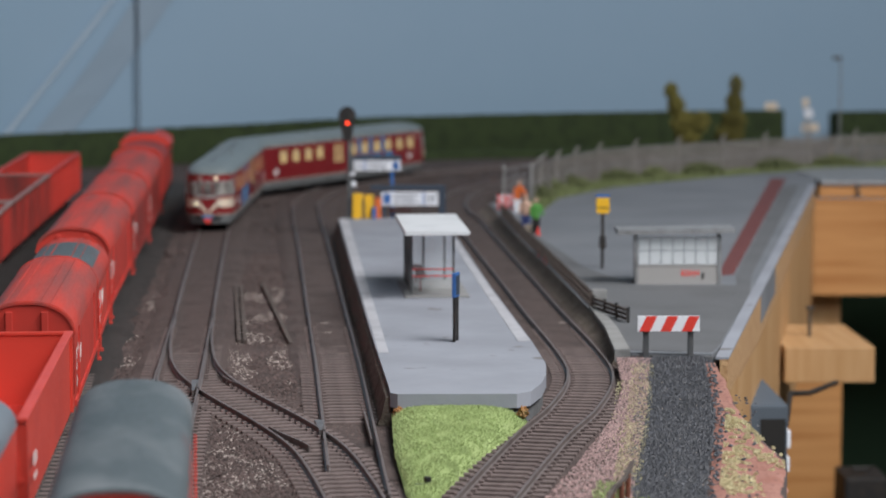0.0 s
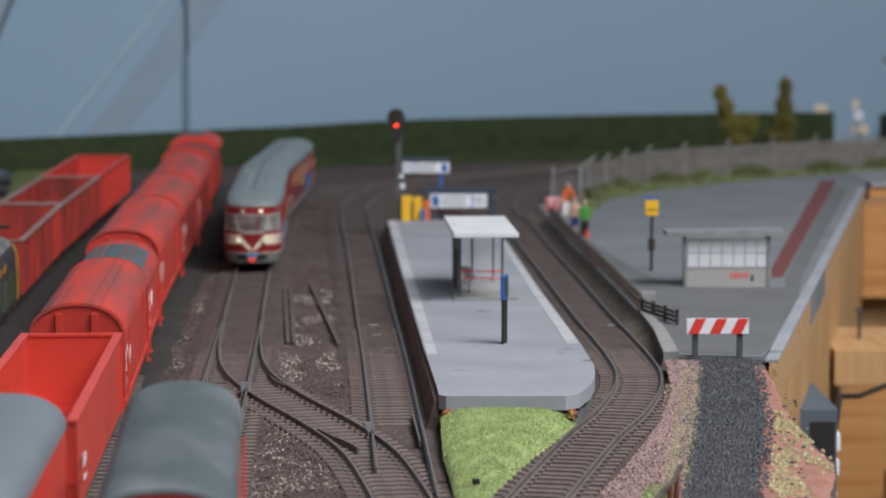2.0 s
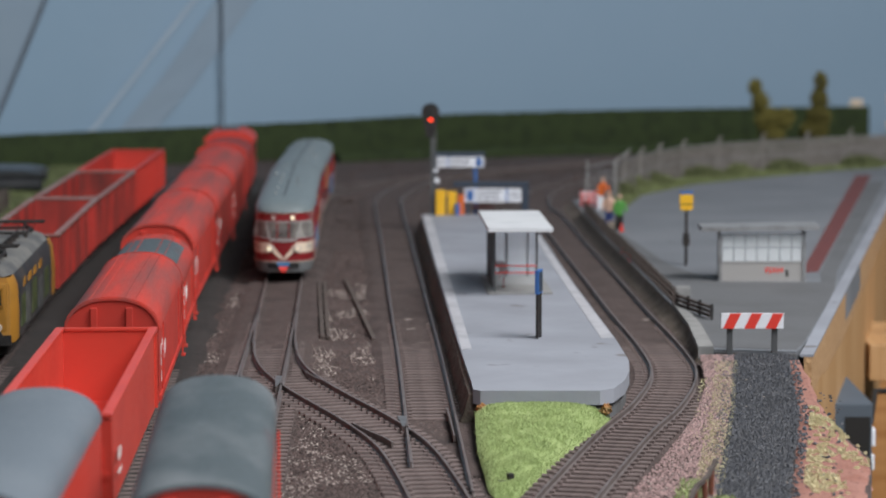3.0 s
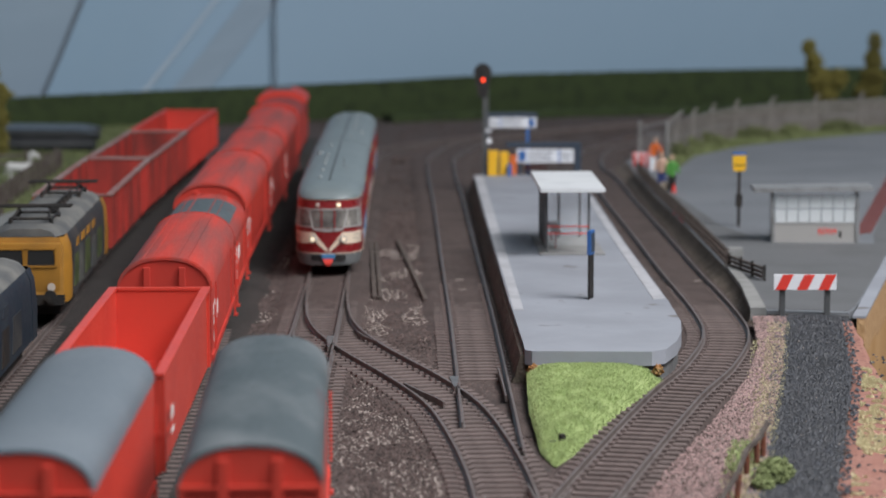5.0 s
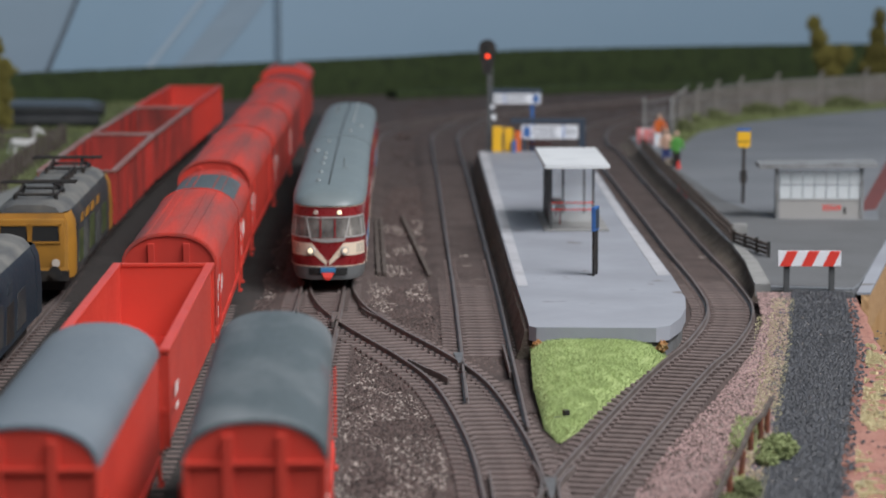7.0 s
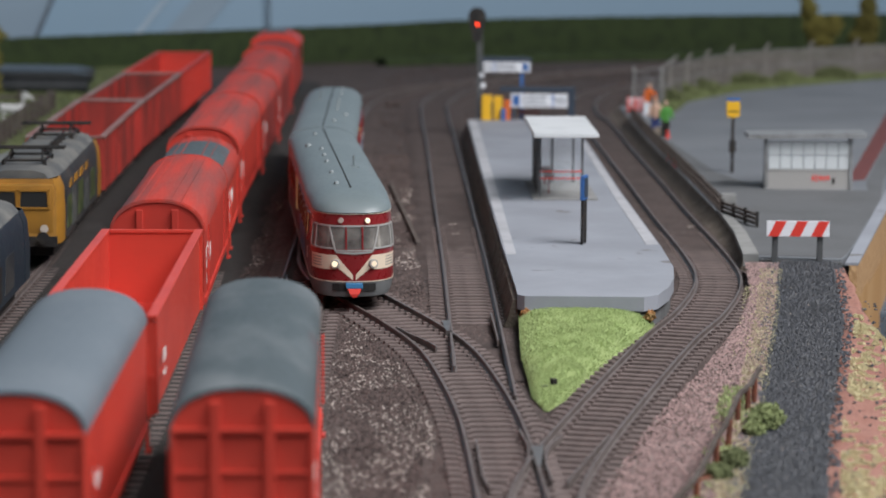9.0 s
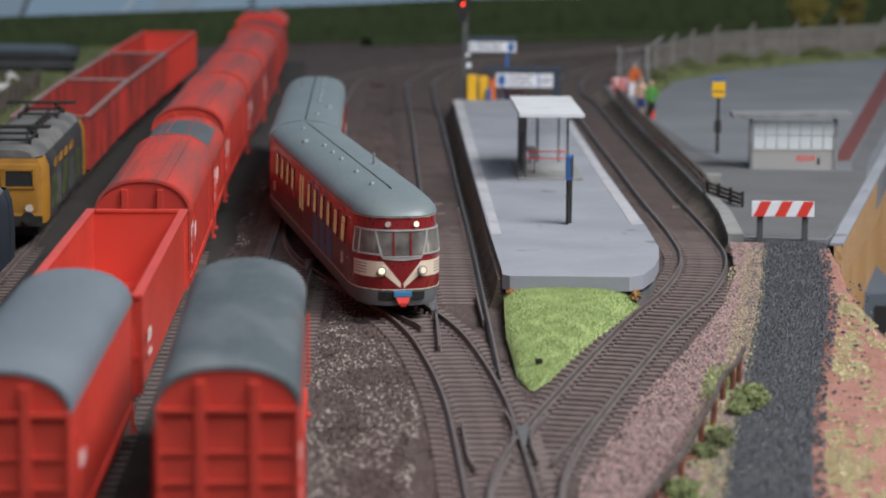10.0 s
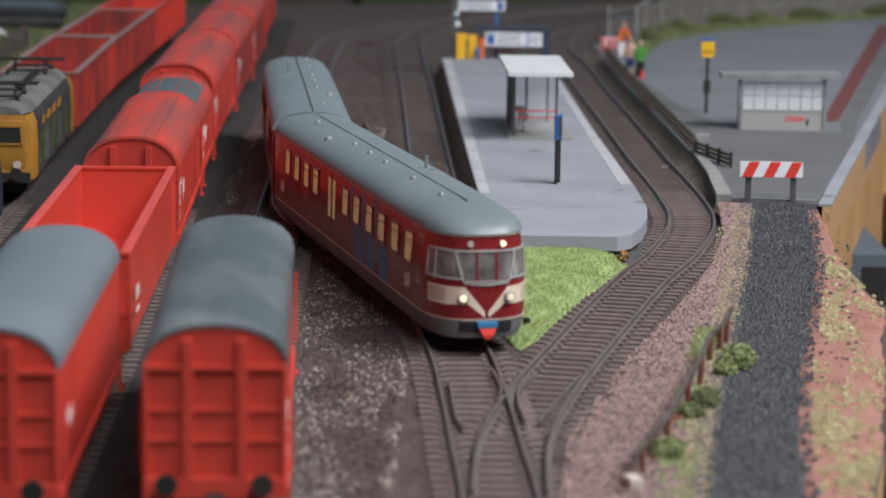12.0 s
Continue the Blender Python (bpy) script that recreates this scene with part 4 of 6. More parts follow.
def railcar(name, label):
    t = thing(name, Matrix(), label, "train", "cars of the railcar set")
    part("body", loft(bmesh.new(), outline_rings([(9.2, 0), (12, 0), (16, 0), (21, 0), (24, 0), (28, 0), (31, 0), (33.3, 0)])), MAROON, t, smooth=True)
    part("skirt", loft(bmesh.new(), outline_rings([(3.6, -1.2), (5.5, -.5), (9.2, -.1)])), SKIRT, t, "grey lower skirt", smooth=True)
    part("roof", loft(bmesh.new(), roof_rings()), CAR_GREY, t, "smooth grey roof", smooth=True)
    part("gutter_line", patched(-RUN[-1] + 1, RUN[-1] - 1, 33.0, 33.5, out=.42, n=150), LINE, t, "thin cream line under the roof")
    part("lower_line", patched(-RUN[-1] + 1, RUN[-1] - 1, 9.0, 9.35, out=.15, n=150), LINE, t)
    # front: wind screen, corner panes, bands and lamps
    part("cab_recess", patched(-21, 21, 20.8, 29.2, out=.06, n=30), PALE_IN, t)
    for s0, s1, sl in ((-9.0, -3.2, 0), (-2.6, 2.6, 0), (3.2, 9.0, 0), (-16.5, -10.2, 0), (10.2, 16.5, 0), (-21, -17.3, 0), (17.3, 21, 0)):
        if abs(s0) < 9.5 and abs(s1) < 9.5:
            zl = 20.5
        else:
            zl = 21.2
        part("windscreen", patched(s0, s1, zl, 28.6, out=.16), CAB_GLASS, t)
    for s in (-21.4, -16.9, -9.6, 9.6, 16.9, 21.4):
        lean = 2.8 if abs(s) == 9.6 else 0
        b = bmesh.new()
        for z0, z1 in ((20.4, 22.6), (22.6, 24.6), (24.6, 26.6), (26.6, 29.0)):
            o = math.copysign(lean, s) * (1 - (z0 - 20.4) / 8.6) * -1
            o2 = math.copysign(lean, s) * (1 - (z1 - 20.4) / 8.6) * -1
            loft(b, [[skin(s + o - .32, z0, -.3), skin(s + o - .32, z0, .4), skin(s + o + .32, z0, .4), skin(s + o + .32, z0, -.3)],
                     [skin(s + o2 - .32, z1, -.3), skin(s + o2 - .32, z1, .4), skin(s + o2 + .32, z1, .4), skin(s + o2 + .32, z1, -.3)]])
        part("window_pillar", b, TRIM, t)
    for s in (-2.9, 2.9):
        part("window_pillar", patched(s - .3, s + .3, 20.3, 28.8, out=.4, n=1), MAROON, t)
    part("window_surround", patched(-21.4, 21.4, 28.6, 29.1, out=.4, n=30), TRIM, t)
    part("window_surround", patched(-7.0, 7.0, 20.0, 20.5, out=.4, n=14), TRIM, t)
    for a in (-1, 1):
        part("window_surround", patched(a * 7.0, a * 21.4, 20.7, 21.2, out=.4, n=10), TRIM, t)
        part("cream_band", patched(a * 6.4, a * 20.5, 13.4, 18.6, out=.14, n=12), CREAM, t, "cream band with louvres")
        part("cream_vee", patched(a * .5, a * 6.4, lambda s: 9.3 + abs(s) * .82, lambda s: 10.9 + abs(s) * 1.2, out=.14, n=6), CREAM, t, "cream vee stripe")
        for z in (14.6, 15.6, 16.6, 17.6):
            part("louvre", patched(a * 12.5, a * 19.5, z - .14, z + .14, out=.2, n=5), SKIRT, t)
        x, y, z = skin(a * 6.6, 15.6)
        n1, n2 = Vector(skin(a * 6.6, 15.6, -.5)), Vector(skin(a * 6.6, 15.6, 1.3))
        hl = part("headlight", rodded(n1, n2, 1.6, 18), TRIM, t, smooth=True)
        part("lens", rodded(n1.lerp(n2, .9), n1.lerp(n2, 1.12), 1.05, 16), LAMP_ON if a > 0 else LAMP_DIM, hl)
        n1, n2 = Vector(skin(a * 4.9, 30.9, -.5)), Vector(skin(a * 4.9, 30.9, .7))
        tl = part("top_light", rodded(n1, n2, .95, 14), TRIM, t)
        part("lens", rodded(n1.lerp(n2, .9), n1.lerp(n2, 1.2), .9, 14), LAMP_ON if a < 0 else LAMP_OFF, tl)
    part("wing_emblem", patched(-6.5, 6.5, lambda s: 18.9 + abs(s) * .08, lambda s: 19.7 + abs(s) * .03, out=.35, n=10), TRIM, t)
    # Dark panel on the skin paints the shade of the coupler opening.
    part("coupler_recess", patched(-8.0, 8.0, 5.8, 8.4, out=.1, back=-2), DARK, t)
    part("coupler_cover", boxed(-3.0, 3.0, CAR - 2, CAR + 1.6, 6.9, 8.7, .3), BLUE, t, "small blue coupler cover")
    part("coupler", loft(bmesh.new(), [[(-2.4, CAR - 2, 6.8), (2.4, CAR - 2, 6.8), (2.4, CAR + 1.8, 6.8), (-2.4, CAR + 1.8, 6.8)], [(-1.6, CAR - 1, 5.0), (1.6, CAR - 1, 5.0), (1.6, CAR + 2.2, 5.0), (-1.6, CAR + 2.2, 5.0)], [(-.6, CAR, 3.8), (.6, CAR, 3.8), (.6, CAR + 2, 3.8), (-.6, CAR + 2, 3.8)]]), SIGNRED, t, "red coupler")
    # sides
    for a in (-1, 1):
        part("cab_door", patched(a * 28, a * 32, 17, 31, out=.1), LINE, t)
        part("cab_door_leaf", patched(a * 28.5, a * 31.5, 17.5, 30.5, out=.14), MAROON, t)
        for d in (38, 55, 73, 90, 108, 125, 173, 189, 206, 223):
            s = d + 4
            for s0, s1, z0, z1 in ((s - 5.2, s - 4.6, 20.7, 30.1), (s + 4.6, s + 5.2, 20.7, 30.1), (s - 4.6, s + 4.6, 20.7, 21.3), (s - 4.6, s + 4.6, 29.5, 30.1)):
                part("window_frame", patched(a * s0, a * s1, z0, z1, out=.4, n=1), MAROON, t)
            part("window_pane", patched(a * (s - 4.6), a * (s + 4.6), 21.2, 29.6, out=.06, n=2), WINDOW_LIT, t)
            part("window_bar", patched(a * (s - 4.5), a * (s + 4.5), 27.0, 27.35, out=.22, n=2), TRIM, t)
        for d in (147, 154):
            part("door_window", patched(a * (d - 1.8), a * (d + 1.8), 17, 30, out=.14, n=1), WINDOW_LIT, t)
        part("door_gap", patched(a * 150.3, a * 150.7, 10, 31, out=.12, n=1), DARK, t)
        for d in (65, 83, 100):
            part("blue_stripe", loft(bmesh.new(), [[skin(a * (d + 2), 9.5, o), skin(a * (d + 14), 9.5, o), skin(a * (d + 17), 20.4, o), skin(a * (d + 5), 20.4, o)] for o in (-.3, .13)]), BLUE, t, "blue slanted stripe")
            part("blue_stripe", loft(bmesh.new(), [[skin(a * (d + 17.3), 20.7, o), skin(a * (d + 21.9), 20.7, o), skin(a * (d + 21.9), 32.6, o), skin(a * (d + 17.3), 32.6, o)] for o in (-.3, .09)]), BLUE, t)
        for d in (40, 234):
            for j in range(2):
                part("logo_mark", patched(a * (d + j * 3.2), a * (d + j * 3.2 + 2.4), 13.6 - j * .6, 17.4 - j * .6, out=.14, n=1), WHITE, t)
    # roof fittings
    part("roof_seam", boxed(-.3, .3, 4, CAR - 24, 39.5, 40.15), DARK, t)
    for y in (30, 70, 92, 115, 138, 175, 210):
        for x in ((9.0,) if y == 70 else (4.5,)):
            r = 1.5 if y == 70 else 1.0
            z = 38.4 if y == 70 else 39.1
            vent = [[(x + r * f * math.cos(a * math.pi / 5), y + r * f * math.sin(a * math.pi / 5), z + dz) for a in range(10)] for f, dz in ((1.0, -.8), (1.0, 1.0), (.75, 1.5), (.3, 1.8))]
            part("roof_vent", loft(bmesh.new(), vent), VENT_GREY, t, smooth=True)
    b = boxed(-7.5, -3, 150, 156, 38.3, 40.0, .3)
    rod(b, (-5.2, 153, 39.8), (-5.2, 153, 44), .5, 6)
    part("horn", b, CAR_GREY, t)
    for y in (52, CAR - 53):
        bog = part("bogie", boxed(-10, 10, y - 22, y + 22, 3, 8, .6), BLACK, t)
        for wy in (y - 14, y + 14):
            for sx in (-1, 1):
                part("wheel", rodded((sx * 7.4, wy, 5.4), (sx * 10, wy, 5.4), 5.4, 18), STEEL, bog, smooth=True)
    part("underfloor_box", boxed(-13, 13, 86, 176, 3.8, 9, 1), BLACK, t)
    part("gangway", boxed(-11, 11, -3, 2.5, 8, 37, 1), DARK, t)
    return t


car_front = railcar("railcar", "red and grey diesel railcar with cream vee front and blue stripes")
car_rear = copy_thing(car_front, Matrix())
tagged(car_rear, "trailing red and grey railcar half with lit windows")

# ---- scatter helpers: stones, fibres, leaves ----
def scatter_stones(name, region, count, size, material, label, seed, z=-3.0, flat=0.7):
    """Loose stones over a plan region given as a function of (u, v) in 0..1."""
    rng = random.Random(seed)
    verts, faces = [], []
    base = [(1, 0, 0), (0, 1, 0), (-1, 0, 0), (0, -1, 0), (0, 0, 1), (0, 0, -.6)]
    for _ in range(count):
        q = region(rng)
        if q is None:
            continue
        x, y = q[:2]
        zz = q[2] if len(q) > 2 else z
        r = size * rng.uniform(.5, 1.35)
        a = rng.uniform(0, math.tau)
        c, s = math.cos(a), math.sin(a)
        k = len(verts)
        for bx, by, bz in base:
            px, py = bx * r * rng.uniform(.7, 1.2), by * r * rng.uniform(.6, 1.1)
            verts.append((x + c * px - s * py, y + s * px + c * py, zz + bz * r * flat * rng.uniform(.7, 1.2)))
        for i in range(4):
            j = (i + 1) % 4
            faces.append((k + i, k + j, k + 4))
            faces.append((k + j, k + i, k + 5))
    ob = raw(name, verts, faces, material)
    return tagged(ob, label, name.replace("_", " "), kind="stuff")


def scatter_blades(name, region, count, height, material, label, seed, z=-2.0, width=.5):
    rng = random.Random(seed)
    verts, faces = [], []
    for _ in range(count):
        q = region(rng)
        if q is None:
            continue
        x, y = q[:2]
        zz = q[2] if len(q) > 2 else z
        h = height * rng.uniform(.5, 1.3)
        a = rng.uniform(0, math.tau)
        lx, ly = rng.uniform(-.6, .6) * h, rng.uniform(-.6, .6) * h
        dx, dy = width * math.cos(a), width * math.sin(a)
        k = len(verts)
        verts += [(x - dx, y - dy, zz), (x + dx, y + dy, zz), (x + lx + dx * .3, y + ly + dy * .3, zz + h), (x + lx - dx * .3, y + ly - dy * .3, zz + h)]
        faces.append((k, k + 1, k + 2, k + 3))
    ob = raw(name, verts, faces, material)
    return tagged(ob, label, name.replace("_", " "), kind="stuff")


def foliage(name, blobs, count, leaf, material, parent, seed):
    """A crown of many small leaf flakes filling uneven ellipsoids (x, y, z, rx, ry, rz)."""
    rng = random.Random(seed)
    verts, faces = [], []
    vol = [b[3] * b[4] * b[5] for b in blobs]
    for _ in range(count):
        b = rng.choices(blobs, vol)[0]
        d = Vector((rng.gauss(0, 1), rng.gauss(0, 1), rng.gauss(0, 1))).normalized()
        lump = .8 + .35 * noise.noise(d * 2.3 + Vector((b[0], b[1], b[2])))
        r = rng.uniform(.35, 1.0) ** .4 * lump
        c = Vector((b[0] + d.x * b[3] * r, b[1] + d.y * b[4] * r, b[2] + d.z * b[5] * r))
        u = Vector((rng.gauss(0, 1), rng.gauss(0, 1), rng.gauss(0, 1))).normalized()
        v = u.orthogonal().normalized()
        s = leaf * rng.uniform(.6, 1.4)
        k = len(verts)
        w = u.cross(v)
        verts += [tuple(c + u * s), tuple(c + v * s * .8), tuple(c - u * s), tuple(c - v * s * .8), tuple(c + w * s * .5)]
        faces += [(k, k + 1, k + 4), (k + 1, k + 2, k + 4), (k + 2, k + 3, k + 4), (k + 3, k, k + 4)]
    return raw(name, verts, faces, material, parent)


def rise(x, y):
    """The cinder path climbs to the forecourt."""
    u = min(1.0, max(0.0, (y - 870) / 115))
    return 4.9 * u * u * (3 - 2 * u) * min(1.0, max(0.0, (x - 82) / 12))


def between(lines, y0, y1, z=-2.2):
    """A region sampler between two plan lines x(y)."""
    (ya, xa), (yb, xb) = lines

    def pick(rng):
        y = rng.uniform(y0, y1)
        a, b = np.interp(y, ya, xa), np.interp(y, yb, xb)
        x = rng.uniform(a, b)
        return (x, y, z + rise(x, y))
    return pick


# ---- foreground ground covers ----
CL_Y, CL_X = [560, 660, 745, 810, 891, 990], [53, 65, 77.5, 86, 97, 109]
CR_Y, CR_X = [560, 636, 711, 790, 882, 990], [76, 83, 93.5, 106, 120, 129.5]


def strip_sheet(name, left, right, y0, y1, z, material, label, category, rough=.5, step=5.0):
    ys = np.arange(y0, y1 + .1, step)
    verts, faces = [], []
    m = 9
    for y in ys:
        a, b = np.interp(y, *left) + 1.6 * noise.noise(Vector((y * .08, 1, 0))), np.interp(y, *right) + 1.6 * noise.noise(Vector((y * .08, 9, 0)))
        for i in range(m):
            u = i / (m - 1)
            x = a + (b - a) * u
            edge = 0 if 0 < i < m - 1 else -1.2
            verts.append((x, y, z + edge + rise(x, y) + rough * noise.noise(Vector((x * .12, y * .12, 4)))))
    for j in range(len(ys) - 1):
        for i in range(m - 1):
            k = j * m + i
            faces.append((k, k + 1, k + m + 1, k + m))
    return tagged(raw(name, verts, faces, material, smooth=True), label, category, kind="structure")


def build_foreground():
    pk_l = ([560, 620, 714, 800, 870, 930, 985, 1007], [20, 24, 44, 66, 82, 92, 95, 96])
    cin_l, cin_r = (CL_Y, CL_X), (CR_Y, CR_X)
    edge = ([e[0] for e in EDGE], [e[1] - 1 for e in EDGE])
    strip_sheet("gravel_shoulder", pk_l, cin_l, 500, 988, -2.6, PINK, "pinkish gravel shoulder beside the curved track", "gravel")
    strip_sheet("cinder_path", cin_l, cin_r, 500, 990, -2.2, CINDER, "black cinder path leading to the barrier", "path")
    strip_sheet("red_soil", cin_r, edge, 500, 975, -2.5, REDSOIL, "bare red soil at the layout edge", "soil")
    scatter_stones("cinders", between((cin_l, cin_r), 520, 988), 16000, .8, STONE_BLACK, "loose black cinders of the path", 3, -2.0)
    wide_l = (CL_Y, [x - 4 for x in CL_X])
    wide_r = (CR_Y, [x + 3.5 for x in CR_X])
    scatter_stones("cinder_strays", between((cin_r, (CR_Y, [x + 16 for x in CR_X])), 540, 920), 150, .8, STONE_BLACK, "stray black cinders on red soil", 14, -2.0)
    scatter_stones("pale_chips", between((cin_l, cin_r), 540, 940), 70, .7, STONE_PALE, "a few pale chips on the cinders", 15, -1.4)
    scatter_stones("pink_gravel", between((pk_l, cin_l), 540, 985), 4500, .55, STONE_BROWN, "brown stones in the pink gravel", 16, -2.2)
    scatter_stones("cinder_strays", between((wide_l, wide_r), 540, 985), 3200, .85, STONE_BLACK, "stray black cinders", 4, -2.0)
    scatter_stones("pink_gravel", between((pk_l, cin_l), 540, 985), 15000, .5, STONE_PINK, "pinkish fine gravel", 5, -2.3)
    scatter_stones("pale_chips", between((pk_l, cin_l), 540, 985), 900, .45, STONE_PALE, "scattered pale stone chips", 6, -2.1)
    # dry tufts along both sides of the path
    def tuft_region(left, right, y0, y1, level, seed):
        pick = between((left, right), y0, y1)

        def go(rng):
            x, y, zz = pick(rng)
            n = noise.noise(Vector((x * .06, y * .028, seed))) + .8 * noise.noise(Vector((x * .35, y * .25, seed + 3)))
            return (x, y, zz - .3) if n > level else None
        return go
    yl = (CL_Y, [x - 12 for x in CL_X])
    ym = (CL_Y, [x - 7 for x in CL_X])
    on = (CL_Y, [x + 1.5 for x in CL_X])
    scatter_blades("dry_grass", tuft_region(ym, on, 540, 970, -.3, 2), 22000, .7, BLADE_DRY, "yellowish dry grass tufts", 7, width=.2)
    scatter_blades("dry_grass", tuft_region(yl, on, 540, 940, .08, 12), 7000, .8, BLADE_DRY, "thin dry grass on pink gravel", 17, width=.2)
    scatter_blades("dry_grass", tuft_region((CR_Y, [x + 4 for x in CR_X]), edge, 540, 905, .16, 5), 60000, .75, BLADE_DRY, "pale dry grass tufts on red soil", 8, width=.2)
    scatter_blades("green_grass", tuft_region(yl, (CL_Y, [x - 3 for x in CL_X]), 540, 760, .05, 11), 4500, 1.5, BLADE, "green grass tufts", 9, width=.22)


build_foreground()


MOSS = mat("orange_moss", (0.36, 0.15, 0.05), 0.95, second=(0.2, 0.16, 0.07), scale=300, amount=.7, bump=.9)


def build_lawn():
    def left(y):
        return np.interp(y, [728, 745, 800, 862], [13, 9.5, 6.5, 6])

    def right(y):
        return np.interp(y, [728, 745, 808, 850, 862], [14, 20, 36, 50, 54])

    def slope(y, u):
        return 4.6 * max(0, (y - 728) / 134) * (1 - .75 * max(0, (u - .6) / .4) ** 2)
    verts, faces, m = [], [], 15
    ys = np.arange(728, 863, 3.0)
    for y in ys:
        a, b = left(y), right(y)
        for i in range(m):
            u = i / (m - 1)
            bulge = 3.6 * (1 - abs(2 * u - 1) ** 6) * min(1, (y - 726) / 40)
            verts.append((a + (b - a) * u, y, -3.2 + slope(y, u) + bulge + .5 * noise.noise(Vector((u * 6, y * .1, 0)))))
    for j in range(len(ys) - 1):
        for i in range(m - 1):
            k = j * m + i
            faces.append((k, k + 1, k + m + 1, k + m))
    tagged(raw("lawn", verts, faces, GRASS, smooth=True), "bright green static grass patch below the platform", "grass", kind="structure")

    def pick(rng):
        y = 728 + 134 * rng.random() ** .7
        a, b = left(y), right(y)
        u = rng.random()
        bulge = 3.6 * (1 - abs(2 * u - 1) ** 6) * min(1, (y - 726) / 40)
        return (a + (b - a) * u, y, -3.4 + bulge + slope(y, u))
    scatter_blades("lawn_fibres", pick, 45000, .7, BLADE, "short bright green grass fibres", 21, width=.12)
    for x, y, r in ((9, 850, 1.6), (11, 848, 1.2), (8, 845, 1.3), (12, 852, 1.0), (10, 842, .9)):
        b = bmesh.new()
        bmesh.ops.create_icosphere(b, subdivisions=1, radius=r)
        for v in b.verts:
            v.co *= 1 + .3 * noise.noise(v.co * 2)
        o = part("stone", b, STONE_PALE)
        o.location = (x * .001, y * .001, .0008)
        tagged(o, "pale loose stone on the grass edge", "stone", "stones by the platform end")
    b = boxed(-3.2, 3.2, -1.6, 1.6, 0, 1.6, .5)
    box(b, .2, 2.0, -1, 1, 1.6, 3.4, .4)
    o = part("point_motor", b, BLACK)
    o.matrix_world = place(15, 752, -1.6, 20)
    tagged(o, "small dark point lever box in the grass", "lever")
    for sx, x in ((0, 8.5), (1, 51)):
        b = bmesh.new()
        bmesh.ops.create_icosphere(b, subdivisions=3, radius=2.6)
        for v in b.verts:
            v.co *= .75 + .5 * noise.noise(v.co * .9 + Vector((x, 0, 0)))
        q = part("orange_moss", b, MOSS)
        q.location = (x * .001, .8600, .0026)
        tagged(q, "rusty orange clump at the platform corner", "clump", "clumps at the platform end")


build_lawn()


def build_ballast_scatter():
    def near_track(line, half, y0, y1):
        pts, s = curve_points(line, 4.0)
        n = normals(pts)
        keep = [i for i, p in enumerate(pts) if y0 <= p[1] <= y1]

        def pick(rng):
            i = rng.choice(keep)
            u = rng.uniform(-half, half)
            if abs(abs(u) - GAUGE) < 1.8:
                return None
            return (pts[i][0] + n[i][0] * u + rng.uniform(-2, 2), pts[i][1] + n[i][1] * u + rng.uniform(-2, 2), -3.0 if abs(u) < 16 else -3.4)
        return pick
    for line, y0, y1, cnt, sd in ((LINE_BRANCH, 540, 1000, 5000, 31), (LINE_C, 600, 1100, 5500, 32), (LINE_M, 840, 1250, 4000, 33), (LINE_A, 900, 1300, 3500, 34)):
        scatter_stones("ballast_stones", near_track(line, 20, y0, y1), cnt, .55, STONE_BROWN, "fine brown ballast stones", sd)

    def patch_region(y0, y1, x0, x1, level, seed):
        def go(rng):
            x, y = rng.uniform(x0, x1), rng.uniform(y0, y1)
            n = noise.noise(Vector((x * .06, y * .03, seed)))
            return (x, y, -3.3) if n > level else None
        return go
    scatter_stones("rubble", patch_region(560, 880, -56, -20, -1, 1), 10000, .8, STONE_BROWN, "brown rubble beside the turnout", 41)
    scatter_stones("rubble_pale", patch_region(540, 880, -56, -18, -.12, 3), 7500, .48, STONE_PALE, "pale stone chips in the rubble", 42)
    scatter_stones("rubble", patch_region(880, 1420, -68, -28, -1, 4), 7000, .7, STONE_BROWN, "brown rubble between the tracks", 43)
    scatter_stones("rubble_pale", patch_region(960, 1260, -66, -32, .0, 8), 3600, .45, STONE_PALE, "pale chips between the tracks", 44)
    scatter_stones("rubble", patch_region(880, 1500, -116, -90, -1, 6), 6500, .7, STONE_BROWN, "brown rubble beside the siding", 45)
    scatter_stones("rubble_pale", patch_region(900, 1250, -108, -92, .12, 9), 700, .55, STONE_PALE, "pale chips beside the siding", 46)
    scatter_stones("rubble", patch_region(1450, 2100, -90, 240, -.1, 7), 7000, 1.0, STONE_BROWN, "coarse brown earth clods", 47)
    scatter_stones("rubble", patch_region(560, 900, -92, -74, -1, 7), 2500, .6, STONE_BROWN, "dark rubble between wagons", 48)


build_ballast_scatter()


